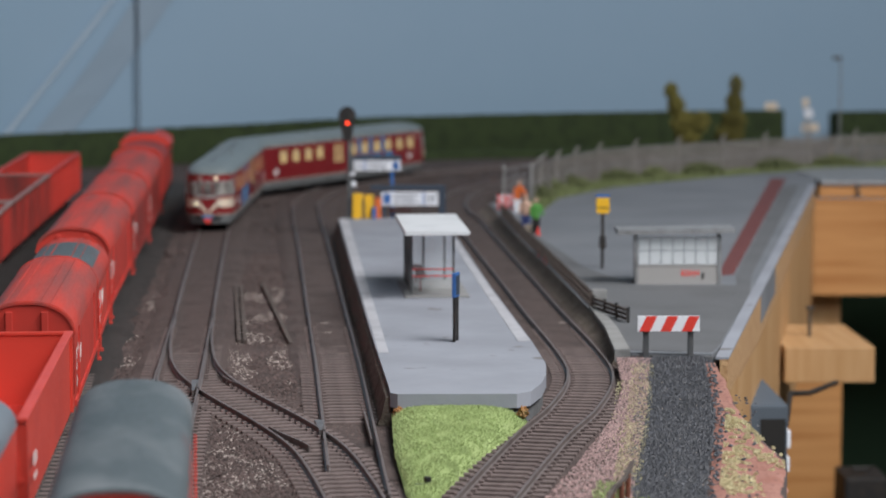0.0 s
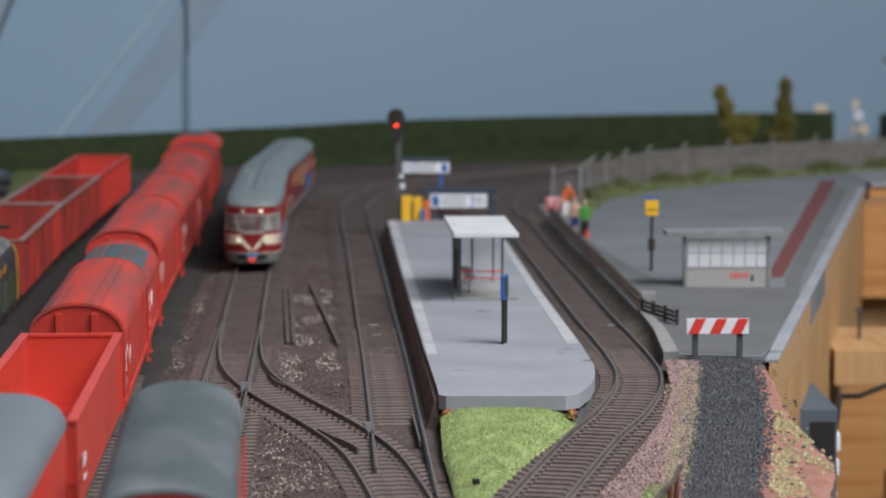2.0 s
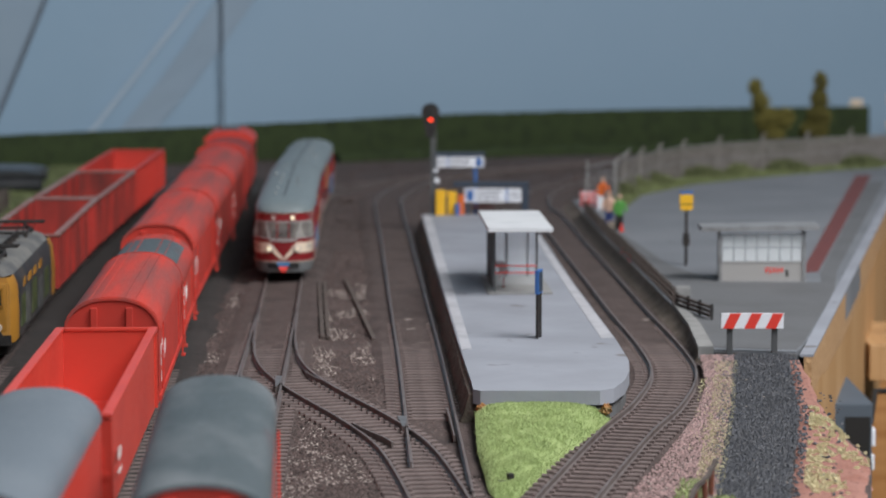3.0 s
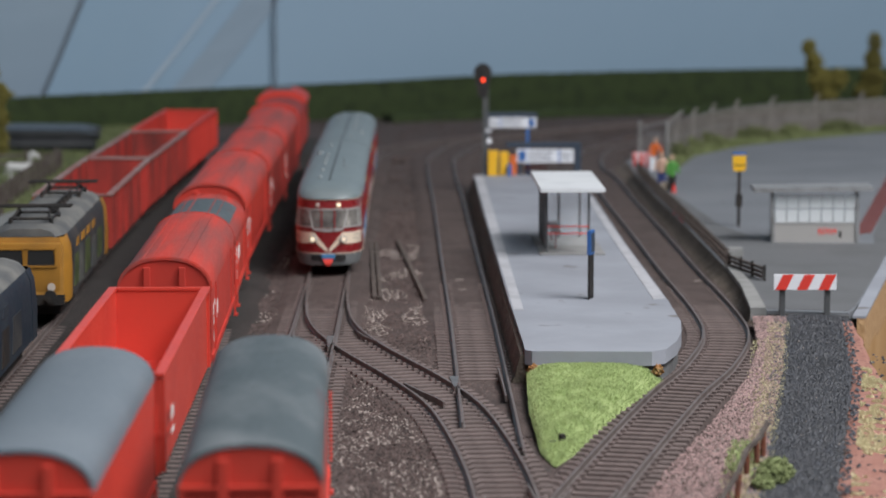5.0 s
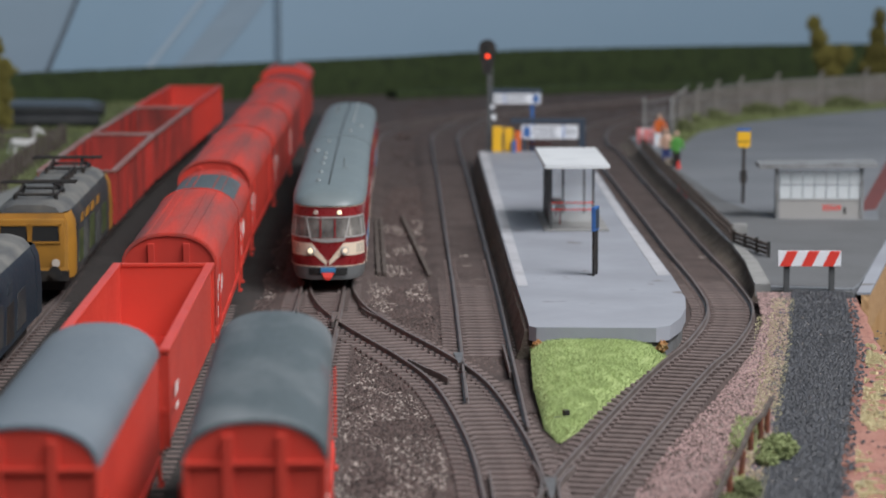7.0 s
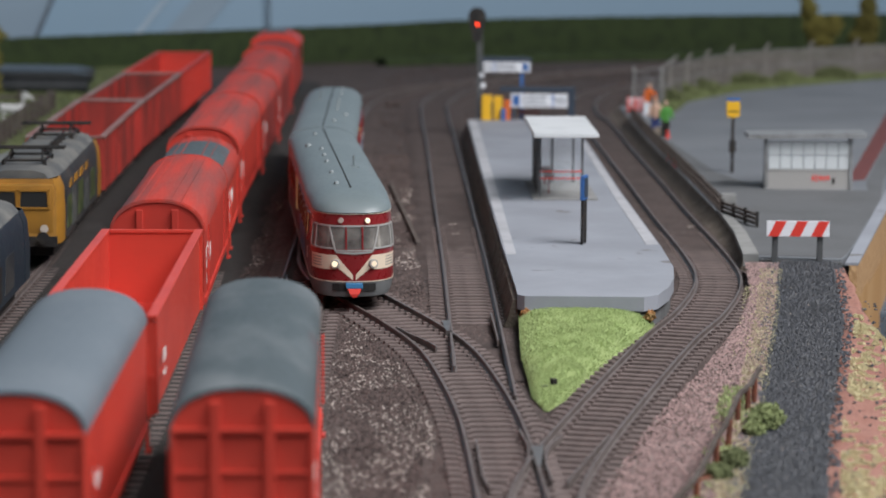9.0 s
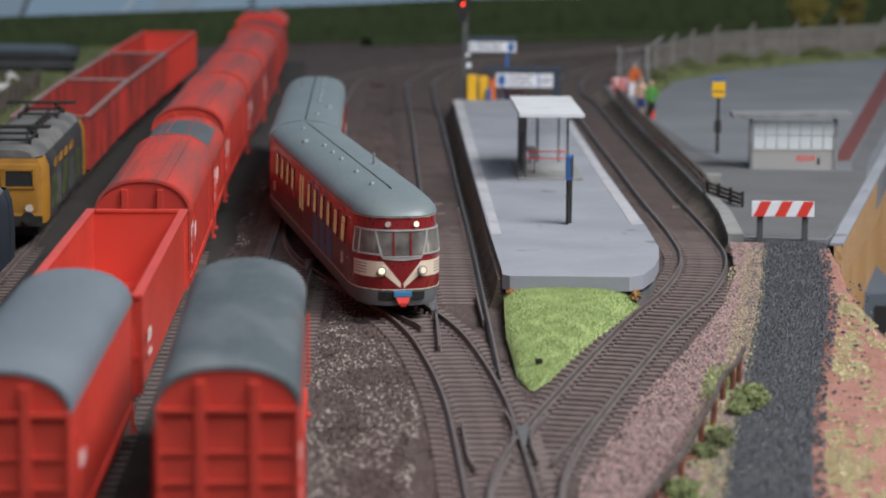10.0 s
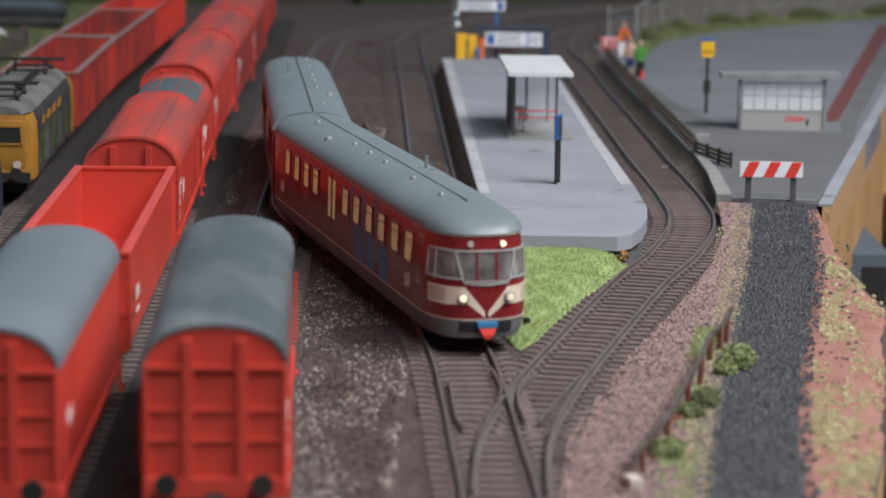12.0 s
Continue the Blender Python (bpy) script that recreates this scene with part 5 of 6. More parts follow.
def build_timbers():
    """Loose sleepers and rails left lying between the tracks."""
    for (x0, y0), (x1, y1) in (((-69, 1263), (-57, 1067)), ((-66.5, 1263), (-54.5, 1067)), ((-56, 1270), (-35, 1060))):
        ln = math.hypot(x1 - x0, y1 - y0)
        o = part("timber", boxed(-.9, .9, 0, ln, 0, 1.6, .25), OLDWOOD)
        o.matrix_world = place(x1, y1, -3.2, -math.degrees(math.atan2(x0 - x1, y0 - y1)))
        tagged(o, "weathered spare length of rail lying on ballast", "spare rail", "loose lengths between the tracks")
    for x, y, r in ((-112, 1402, 4), (-106, 1410, 3), (-115, 1415, 2.6), (-77, 1716, 4), (-72, 1722, 3), (120, 1850, 6), (90, 1900, 5), (150, 1905, 6)):
        b = bmesh.new()
        bmesh.ops.create_icosphere(b, subdivisions=2, radius=r)
        for v in b.verts:
            v.co *= .8 + .5 * noise.noise(v.co * .6 + Vector((x, y, 0)))
        o = part("clod", b, EARTH)
        o.location = (x * .001, y * .001, -.0025)
        tagged(o, "dark lump of earth beside the track", "lump", "earth lumps")
    for x, y in ((-22, 1121), (-20, 1090), (84, 1120), (-75, 905)):
        o = part("chip", boxed(-2, 2, -.5, .5, 0, .5, .1), STONE_PALE)
        o.matrix_world = place(x, y, -2.2, 30)
        tagged(o, "small white chip between the rails", "chip", "white chips")


build_timbers()

# ---- things on the platform ----
def build_shelter():
    t = thing("platform_shelter", place(26, 1127, 9, 2.5) @ place(-26, -1127, 0), "glazed platform shelter with a flat white roof and red rail", "shelter")
    x0, x1, y0, y1 = 16.8, 35.5, 1127, 1184
    part("base", boxed(13.5, 42.5, 1123, 1190, 0, .9, .2), CONCRETE, t)
    rf = bmesh.new()
    loft(rf, [[(13, 1110, z), (41.5, 1110, z), (41.5, 1194, z), (13, 1194, z)] for z in (29.4, 31)])
    part("roof", rf, ROOF_WHITE, t, "flat white roof")
    for y in (y0, y0 + 14.2, y0 + 28.4, y0 + 42.6, y1):
        part("post", boxed(x0 - .4, x0 + .4, y - .5, y + .5, .9, 29.4), POSTGREY, t)
    for y in (y0, y1):
        part("post", boxed(x1 - .5, x1 + .5, y - .5, y + .5, .9, 29.4), POSTGREY, t)
    part("post", boxed(25, 26.2, y1 - .5, y1 + .5, .9, 29.4), POSTGREY, t)
    for a, b in ((y0, y0 + 14.2), (y0 + 14.2, y0 + 28.4), (y0 + 28.4, y0 + 42.6), (y0 + 42.6, y1)):
        g = part("pane", boxed(x0 - .15, x0 + .15, a + .8, b - .8, 4, 28), GLASS, t)
        g.visible_shadow = False
    g = part("pane", boxed(x0 + .8, x1 - .8, y1 - .15, y1 + .15, 4, 28), GLASS, t)
    g.visible_shadow = False
    g = part("pane", boxed(x0 + .8, x1 - .8, y0 - .15, y0 + .15, 4, 28), GLASS, t)
    g.visible_shadow = False
    for z in (9.2, 12.3):
        part("red_rail", boxed(x0, x1, y0 - .55, y0 - .15, z, z + .5), SIGNRED, t, "thin red rail")
    b = boxed(x0 + 3, x0 + 7, y0 + 12, y0 + 50, 8.2, 9.2)
    for y in (y0 + 16, y0 + 46):
        box(b, x0 + 4.4, x0 + 5.4, y - .5, y + .5, .9, 8.2)
    part("bench", b, BRICKRED, t)


def build_platform_post():
    t = thing("information_post", place(32, 988, 9, 74), "slim black post with a blue information panel", "sign post")
    part("post", boxed(-3, -1.6, -.5, .5, 0, 26, .15), BLACK, t)
    part("post", boxed(1.6, 3, -.5, .5, 0, 26, .15), BLACK, t)
    part("panel_back", boxed(-2.6, 2.6, -.25, .35, 1, 26, .1), BLACK, t)
    p = part("panel", boxed(-3.4, 3.4, -.75, .75, 17.5, 27, .25), SIGNBLUE, t, "blue panel")
    part("dark_field", boxed(-2.6, 2.6, -.95, -.7, 18.5, 26), NAVY, p)


def sign_face(t, x0, x1, z0, z1, y, icon_left):
    """A white information board with blue squares and bars of small writing."""
    f = part("board", boxed(x0, x1, y - .5, y + .2, z0, z1, .1), SIGNWHITE, t, "white information board")
    w, h = x1 - x0, z1 - z0
    bx = x0 + w * .03 if icon_left else x1 - w * .17
    part("blue_square", boxed(bx, bx + w * .13, y - .62, y - .48, z0 + h * .12, z1 - h * .12), SIGNBLUE, f)
    lx = x0 + w * (.2 if icon_left else .27)
    for i in range(3):
        part("writing_bar", boxed(lx, lx + w * (.45 - .06 * (i % 2)), y - .6, y - .48, z0 + h * (.2 + .27 * i), z0 + h * (.29 + .27 * i)), NAVY, f)
    px = x1 - w * .27 if icon_left else x0 + w * .22
    part("divider", boxed(px, px + w * .03, y - .62, y - .48, z0, z1), SIGNBLUE, f)
    for i in range(3):
        ax = (x1 - w * .2 if icon_left else x0 + w * .03) + i * w * .06
        part("plan_line", boxed(ax, ax + w * .02, y - .6, y - .48, z0 + h * .2, z1 - h * .2), NAVY, f)


def build_station_signs():
    t = thing("signal", place(-14.5, 1500, 9), "railway colour light signal showing red on a dark mast", "signal")
    part("foot", boxed(-2.6, 2.6, -2, 2, 0, 1.4, .3), POSTGREY, t)
    part("mast", boxed(-1.1, 1.1, -.8, .8, 1.4, 52, .2), POSTGREY, t)
    head = [(5.2 * math.sin(a) * (1 if abs(a) < 3 else 1), 61 + 5.2 * math.cos(a)) for a in np.linspace(-1.75, 1.75, 18)] + [(2.2, 46), (-2.2, 46)]
    b = along_y(bmesh.new(), [(x - 1.2, z) for x, z in head], -1.2, 1.2)
    hd = part("signal_head", b, BLACK, t)
    part("red_lamp", rodded((-1.0, -1.3, 56.5), (-1.0, -2.1, 56.5), .95, 16), LAMP_RED, hd, "glowing red lamp")
    part("dark_lens", rodded((-1.8, -1.2, 62), (-1.8, -1.7, 62), 1.6, 14), DARK, hd)
    part("dark_lens", rodded((-.6, -1.2, 50.5), (-.6, -1.7, 50.5), 1.2, 14), DARK, hd)
    part("hood", boxed(-2.6, .6, -3.0, -1.2, 58, 58.4), BLACK, hd)
    part("ladder", boxed(1.5, 2.2, -.3, .3, 1.4, 60), POSTGREY, t)
    part("white_plate", boxed(1.3, 4.0, -1, -.5, 19, 22), SIGNWHITE, t)
    part("white_plate", boxed(.8, 3.2, -1, -.5, 25.5, 27.5), SIGNWHITE, t)

    u = thing("overhead_sign", place(0, 1512, 9), "high blue and white information board on dark posts", "sign")
    part("header", boxed(-14, 16.5, -.8, .8, 33.5, 36.5, .2), NAVY, u)
    part("frame_left", boxed(-14, -12, -.8, .8, -4, 33.5), NAVY, u)
    part("post", boxed(10, 12, -.6, .6, -4, 28), SIGNBLUE, u)
    sign_face(u, -12, 16, 27.5, 33.5, -.9, False)

    v = thing("information_board", place(0, 1503, 9), "dark framed information board with a white map panel", "sign")
    part("header", boxed(-2, 42.5, -1, 1, 16.5, 19.5, .2), NAVY, v)
    part("frame_right", boxed(38.5, 42.5, -.9, .9, 0, 16.5, .2), NAVY, v)
    part("leg", boxed(5, 7, -.8, .8, 0, 16.5), NAVY, v)
    part("bench_rail", boxed(9, 22, 2, 4, 3.5, 5.2, .3), BRICKRED, v)
    sign_face(v, 4.5, 38, 7.5, 15.5, -1.1, True)
    for i, (x, w, h, m) in enumerate(((-9.5, 3.0, 15, YELLOW), (-3.0, 2.6, 14, YELLOW), (0.2, 1.3, 7, SIGNBLUE), (2.4, 1.8, 12, ORANGE), (-6.4, 1.0, 11, OLDWOOD))):
        q = part("ticket_machine", boxed(-w, w, -1.6, 1.6, 0, h, .4), m)
        q.matrix_world = place(x, 1498 + (i % 2) * 3, 9)
        tagged(q, ("yellow ticket machine", "yellow ticket machine", "small blue bin", "orange letter box", "brown wooden post")[i] + " at the platform end", "machine" if i < 2 else "box", "things at the platform end")


build_shelter()
build_platform_post()
build_station_signs()

# ---- things on the forecourt ----
FROST = glass_mat("frosted_glass", (0.80, 0.84, 0.86), 0.62)


def build_kiosk():
    t = thing("bus_shelter", place(0, 0, 9.0), "grey bus shelter with frosted glass blocks and small graffiti", "shelter")
    y = 1172
    part("lower_wall", boxed(122.8, 160.3, y, y + 1, 0, 8.6), TRIM, t)
    part("window_sill", boxed(122.8, 160.3, y - .2, y + 1.2, 8.6, 9.2), TRIM, t)
    cols = 7
    w = (160.3 - 122.8) / cols
    mb = boxed(0.25, w - .25, 0, .9, 0, 6.2, .2)
    pane = part("glass_block", mb, FROST, t)
    pane.matrix_basis = place(122.8, y, 9.4)
    for r in range(2):
        for c in range(cols):
            if r or c:
                again(pane, "glass_block", t, place(122.8 + c * w, y, 9.4 + r * 6.7))
    for x in (121.3, 160.3):
        part("post", loft(bmesh.new(), [[(x, y - .8, 0), (x + 1.5, y - .8, 0), (x + 1.5, y + 1.4, 0), (x, y + 1.4, 0)], [(x - .4, y - .8, 23.4), (x + 1.1, y - .8, 23.4), (x + 1.1, y + 1.4, 23.4), (x - .4, y + 1.4, 23.4)]]), GALV, t)
        part("side_wall", boxed(x + .2, x + 1.0, y + 1.4, y + 9, 0, 23), GALV, t)
    part("roof", loft(bmesh.new(), [[(113, y - 4, z), (167.5, y - 4, z + .8), (167.5, y + 16, z + .8), (113, y + 16, z)] for z in (23.6, 25.6)]), GALV, t, "flat overhanging grey roof")
    for i, (x, z, w2, h) in enumerate(((143, 4, 1.0, 2.6), (144.8, 3.6, .8, 3.2), (146.4, 4.2, 1.2, 2.2), (148.4, 3.8, .8, 2.6), (150, 4.4, 1.2, 2.0))):
        part("graffiti_mark", boxed(x, x + w2, y - .12, y - .02, z, z + h), SIGNRED, t)
    part("graffiti_mark", boxed(152.4, 153.6, y - .12, y - .02, 2.4, 5.4), BLACK, t)

    p = thing("yellow_sign_post", place(112, 1237, 9), "yellow departure sign on a black post", "sign post")
    part("post", boxed(-.75, .75, -.75, .75, 0, 28, .15), BLACK, p)
    part("timetable_box", boxed(-1.6, 1.6, -1.3, 1.0, 10, 16, .3), BLACK, p)
    q = part("panel", loft(bmesh.new(), [[(-2.4, -1, 27.2), (2.4, -1, 27.2), (2.4, 1, 27.2), (-2.4, 1, 27.2)], [(-3.2, -1, 28.5), (3.2, -1, 28.5), (3.2, 1, 28.5), (-3.2, 1, 28.5)], [(-3.2, -1, 35), (3.2, -1, 35), (3.2, 1, 35), (-3.2, 1, 35)]]), YELLOW, p, "yellow panel")
    part("blue_cap", boxed(-3.2, 3.2, -1.05, 1.05, 35, 36.4), SIGNBLUE, q)
    part("dark_line", boxed(-3.0, 3.0, -1.1, -.98, 29.8, 30.3), BLACK, q)


def build_barrier():
    t = thing("road_barrier", place(0, 0, 7.2), "red and white striped road barrier on dark posts", "barrier")
    y = 949
    for x in (102.8, 119.7):
        part("post", boxed(x - 1.1, x + 1.1, y + .6, y + 2.4, 0, 12.6, .2), POSTGREY, t)
    brd = part("board", boxed(99.4, 122.9, y - .6, y + .6, 11.0, 16.8, .1), SIGNWHITE, t)
    n = 3
    for i in range(n):
        x = 100.0 + i * 8.0
        part("red_stripe", loft(bmesh.new(), [[(x, yy, 11.0), (x + 4.0, yy, 11.0), (x + 6.8, yy, 16.8), (x + 2.8, yy, 16.8)] for yy in (y - .75, y - .55)]), SIGNRED, brd)


def build_fences():
    # trellis of woven slats along the platform track
    pts, s = curve_points([(76, 1510), (81, 1365), (87.5, 1228), (93.6, 1084)], 6.4)
    t = thing("trellis_fence", Matrix(), "low weathered wooden trellis fence along the kerb", "fence")
    n = len(pts)
    base = boxed(-.4, .4, -.55, .55, 0, 7.4)
    slat = part("slat", base, OLDWOOD, t)
    slat.matrix_basis = place(*pts[0], 9.8)
    for i in range(1, n):
        again(slat, "slat", t, place(pts[i][0], pts[i][1], 9.6 + random.uniform(-.2, .2), random.uniform(-8, 8), random.uniform(-4, 4)))
    for k, z in enumerate((10.6, 13.4, 16.2)):
        part("rail", sweep(bmesh.new(), pts, -.5, [(-.3, z - .45), (.3, z - .45), (.3, z + .45), (-.3, z + .45)]), OLDWOOD, t)
    q = thing("rail_fence", Matrix(), "short dark wooden rail fence at the ramp", "fence")
    a, b = Vector((94, 1080, 9)), Vector((105, 1040, 9))
    for i in range(4):
        p = a.lerp(b, i / 3)
        part("post", boxed(p.x - .6, p.x + .6, p.y - .6, p.y + .6, 9, 15.6), BLACK, q)
    for z in (10.6, 12.4, 14.2):
        d = (b - a)
        bm = bmesh.new()
        rod(bm, (a.x, a.y - .5, z), (b.x, b.y - .5, z), .75, 4)
        part("rail", bm, OLDWOOD, q)
    c = part("concrete_box", boxed(-3.2, 3.2, -3, 3, 0, 4.2, .3), CONCRETE)
    c.matrix_world = place(100, 1119, 9)
    tagged(c, "small grey concrete utility box", "box")

    # chain link fence behind the forecourt
    line = [(99, 1600), (116, 1672), (165, 1782), (255, 1860), (331, 1914), (470, 1990)]
    pts, s = curve_points(line, 1.5)
    f = thing("chain_link_fence", Matrix(), "grey chain link fence with angled concrete posts", "fence")
    verts, faces = [], []
    h = 22.0
    for k in range(0, len(pts)):
        for sl in (-1, 1):
            j = k + sl * 8
            if not 0 <= j < len(pts):
                continue
            p0, p1 = pts[k], pts[j]
            w = .22 * sl
            e = (pts[min(k + 1, len(pts) - 1)] - pts[max(k - 1, 0)])
            e = e / np.linalg.norm(e)
            v = len(verts)
            verts += [(*(p0 - e * .36), 9), (*(p0 + e * .36), 9), (*(p1 + e * .36), 9 + h), (*(p1 - e * .36), 9 + h)]
            faces.append((v, v + 1, v + 2, v + 3))
    mesh = raw("wire_mesh", verts, faces, MESHGREY, f)
    tagged(mesh, kind="stuff")
    post = bmesh.new()
    loft(post, [[(-.9, -.9, 0), (.9, -.9, 0), (.9, .9, 0), (-.9, .9, 0)], [(-.8, -.8, 23), (.8, -.8, 23), (.8, .8, 23), (-.8, .8, 23)], [(3.4, -.7, 27.5), (4.6, -.7, 26.8), (4.6, .7, 26.8), (3.4, .7, 27.5)]])
    first = part("post", post, MESHGREY, f)
    first.matrix_basis = place(99, 1600, 9)
    for d in range(45, int(s[-1]), 45):
        x, y = np.interp(d, s, pts[:, 0]), np.interp(d, s, pts[:, 1])
        again(first, "post", f, place(x, y, 9, random.uniform(-6, 6) + 40))
    for z in (20, 31):
        part("top_wire", sweep(bmesh.new(), pts[::4], 0, [(-.2, z - .2), (.2, z - .2), (.2, z + .2), (-.2, z + .2)]), GALV, f)

    g = thing("metal_gate", Matrix(), "open wire gate between two pale posts", "gate")
    for x, y in ((82, 1600), (99, 1597)):
        part("gate_post", rodded((x, y, 0), (x, y, 34), .9, 8), CONCRETE, g)
    part("cross_bar", rodded((82, 1600, 30), (99, 1597, 33.5), .5, 6), GALV, g)
    part("cross_bar", rodded((99, 1597, 33.5), (112, 1640, 38), .5, 6), CONCRETE, g)
    wire = bmesh.new()
    for i in range(12):
        x = 82 + i * 1.5
        rod(wire, (x, 1600, 10), (min(x + 6, 99), 1599, 29), .14, 4)
        rod(wire, (x, 1599, 29), (min(x + 6, 99), 1600, 10), .14, 4)
    part("wire_mesh", wire, GALV, g)


def build_path_fence():
    r = thing("rusty_fence", Matrix(), "leaning rusty fence with one handrail beside the cinder path", "fence")
    fp = [(41, 587), (49, 616), (57, 657), (62, 680), (68, 714), (72, 727), (75, 740)]
    for x, y in fp:
        part("post", rodded((x, y, -4), (x + random.uniform(-.8, .8), y + random.uniform(-.8, .8), 5.0), .85, 7), RUSTWOOD, r)
    c, _ = curve_points([(37.5, 572)] + fp + [(78, 756)], 6.0)
    part("handrail", sweep(bmesh.new(), c, 0, [(-.6, 4.4), (.6, 4.4), (.6, 5.6), (-.6, 5.6)]), OLDWOOD, r)
    for i, (x, y, rz) in enumerate(((52, 640, 40), (60, 655, 70), (47, 600, 20))):
        o = part("fallen_stick", boxed(-4, 4, -.6, .6, 0, 1.0, .2), RUSTWOOD)
        o.matrix_world = place(x, y, -2.4, rz)
        tagged(o, "rusty brown stick lying in the grass", "stick", "fallen sticks")
    o = part("white_stone", boxed(-1.8, 1.8, -3, 3, 0, 3.0, .8), STONE_PALE)
    o.matrix_world = place(37.5, 573, -2.6, 20)
    tagged(o, "small pale red and white marker stone", "stone")


def bush(x, y, z, blobs, n, leaf, m, label, seed):
    t = thing("bush", place(x, y, z), label, "bush", "bushes")
    foliage("leaves", blobs, n, leaf, m, t, seed)
    b = bmesh.new()
    for i in range(4):
        a = i * 1.7
        rod(b, (0, 0, -1), (math.cos(a) * blobs[0][3] * .5, math.sin(a) * blobs[0][4] * .5, blobs[0][2]), .4, 5, .15)
    part("stems", b, BARK, t)


def build_path_bushes():
    bush(75, 706, -2.5, [(0, 0, 3, 6.0, 9, 3.6), (2, 10, 2.2, 4.2, 7, 2.8), (-4, -10, 1.8, 3.6, 6, 2.2)], 2600, .8, LEAF, "green foam bush beside the rusty fence", 51)
    bush(62, 660, -2.5, [(0, 0, 1.6, 4.5, 9, 2.4), (-5, -14, 1.4, 4, 7, 2)], 1500, .75, LEAF_DARK, "grey green low bush beside the rusty fence", 52)
    bush(48, 604, -2.5, [(0, 0, 1.6, 5, 9, 2.4)], 900, .75, LEAF, "green low tuft at the path", 53)


def build_bushes():
    for i, (x, y, w) in enumerate(((108, 1630, 9), (118, 1682, 11), (134, 1716, 13), (172, 1772, 18), (200, 1798, 10), (238, 1836, 17), (300, 1882, 18), (350, 1912, 18))):
        bush(x, y, 8.5, [(0, 0, 3.8, w, 7, 6.0), (-w * .5, 3, 3, w * .6, 6, 4.4), (w * .55, -2, 2.8, w * .6, 6, 4.2)], 950, 1.3, LEAF_DARK, "olive green bush in front of the wire fence", 60 + i)
    # green strip in front of the wire fence
    out = [(94, 1526), (103, 1545), (119, 1634), (160, 1718), (204, 1768), (273, 1838), (345, 1893), (470, 1955), (470, 1990), (345, 1922), (255, 1862), (165, 1785), (114, 1674), (98, 1600)]
    t = tagged(part("verge", prism(bmesh.new(), out, 4, 9.5), FIELD), "bright green grass verge along the wire fence", "grass", kind="structure")

    def pick(rng):
        d = rng.random()
        i = d * 6
        k = int(i)
        u = i - k
        a = [(94, 1526), (119, 1634), (160, 1718), (204, 1768), (273, 1838), (345, 1893), (470, 1955)]
        b = [(98, 1600), (114, 1674), (165, 1785), (210, 1825), (255, 1862), (345, 1922), (470, 1990)]
        k2 = min(k + 1, 6)
        pa = (a[k][0] * (1 - u) + a[k2][0] * u, a[k][1] * (1 - u) + a[k2][1] * u)
        pb = (b[k][0] * (1 - u) + b[k2][0] * u, b[k][1] * (1 - u) + b[k2][1] * u)
        w = rng.random()
        return (pa[0] + (pb[0] - pa[0]) * w, pa[1] + (pb[1] - pa[1]) * w, 9.3)
    scatter_blades("verge_fibres", pick, 5000, 2.0, LEAF, "green grass fibres of the verge", 71, width=.5)


def figure(x, y, z, rz, coat, legs, label, tilt=0.0):
    """A tiny plain plastic figurine, one mesh."""
    b = bmesh.new()
    rod(b, (-1.3, 0, 0), (-1.1, 0, 8.5), 1.1, 8, 1.3)
    rod(b, (1.3, .6, 0), (1.1, 0, 8.5), 1.1, 8, 1.3)
    n0 = len(b.faces)
    loft(b, [[(2.6 * math.cos(a) * k, 1.7 * math.sin(a) * k + dy, zz) for a in np.linspace(0, math.tau, 10, endpoint=False)] for zz, k, dy in ((8, .8, 0), (11, .9, -tilt * .3), (15, 1.05, -tilt * .8), (16.6, .6, -tilt))])
    rod(b, (-2.8, -tilt, 15), (-3.4, -2 - tilt, 9.5), .75, 7)
    rod(b, (2.8, -tilt, 15), (3.3, -2.4 - tilt, 10), .75, 7)
    n1 = len(b.faces)
    rod(b, (0, -tilt, 16.4), (0, -tilt - .2, 17.2), .7, 7)
    bmesh.ops.create_icosphere(b, subdivisions=1, radius=1.45, matrix=Matrix.Translation((0, -tilt - .2, 18.4)))
    b.faces.ensure_lookup_table()
    for i, f in enumerate(b.faces):
        f.material_index = 0 if i < n0 else (1 if i < n1 else 2)
    o = part("figurine", b, [legs, coat, SKIN])
    o.matrix_world = place(x, y, z, rz)
    return tagged(o, label, "figurine", "figurines at the gate")


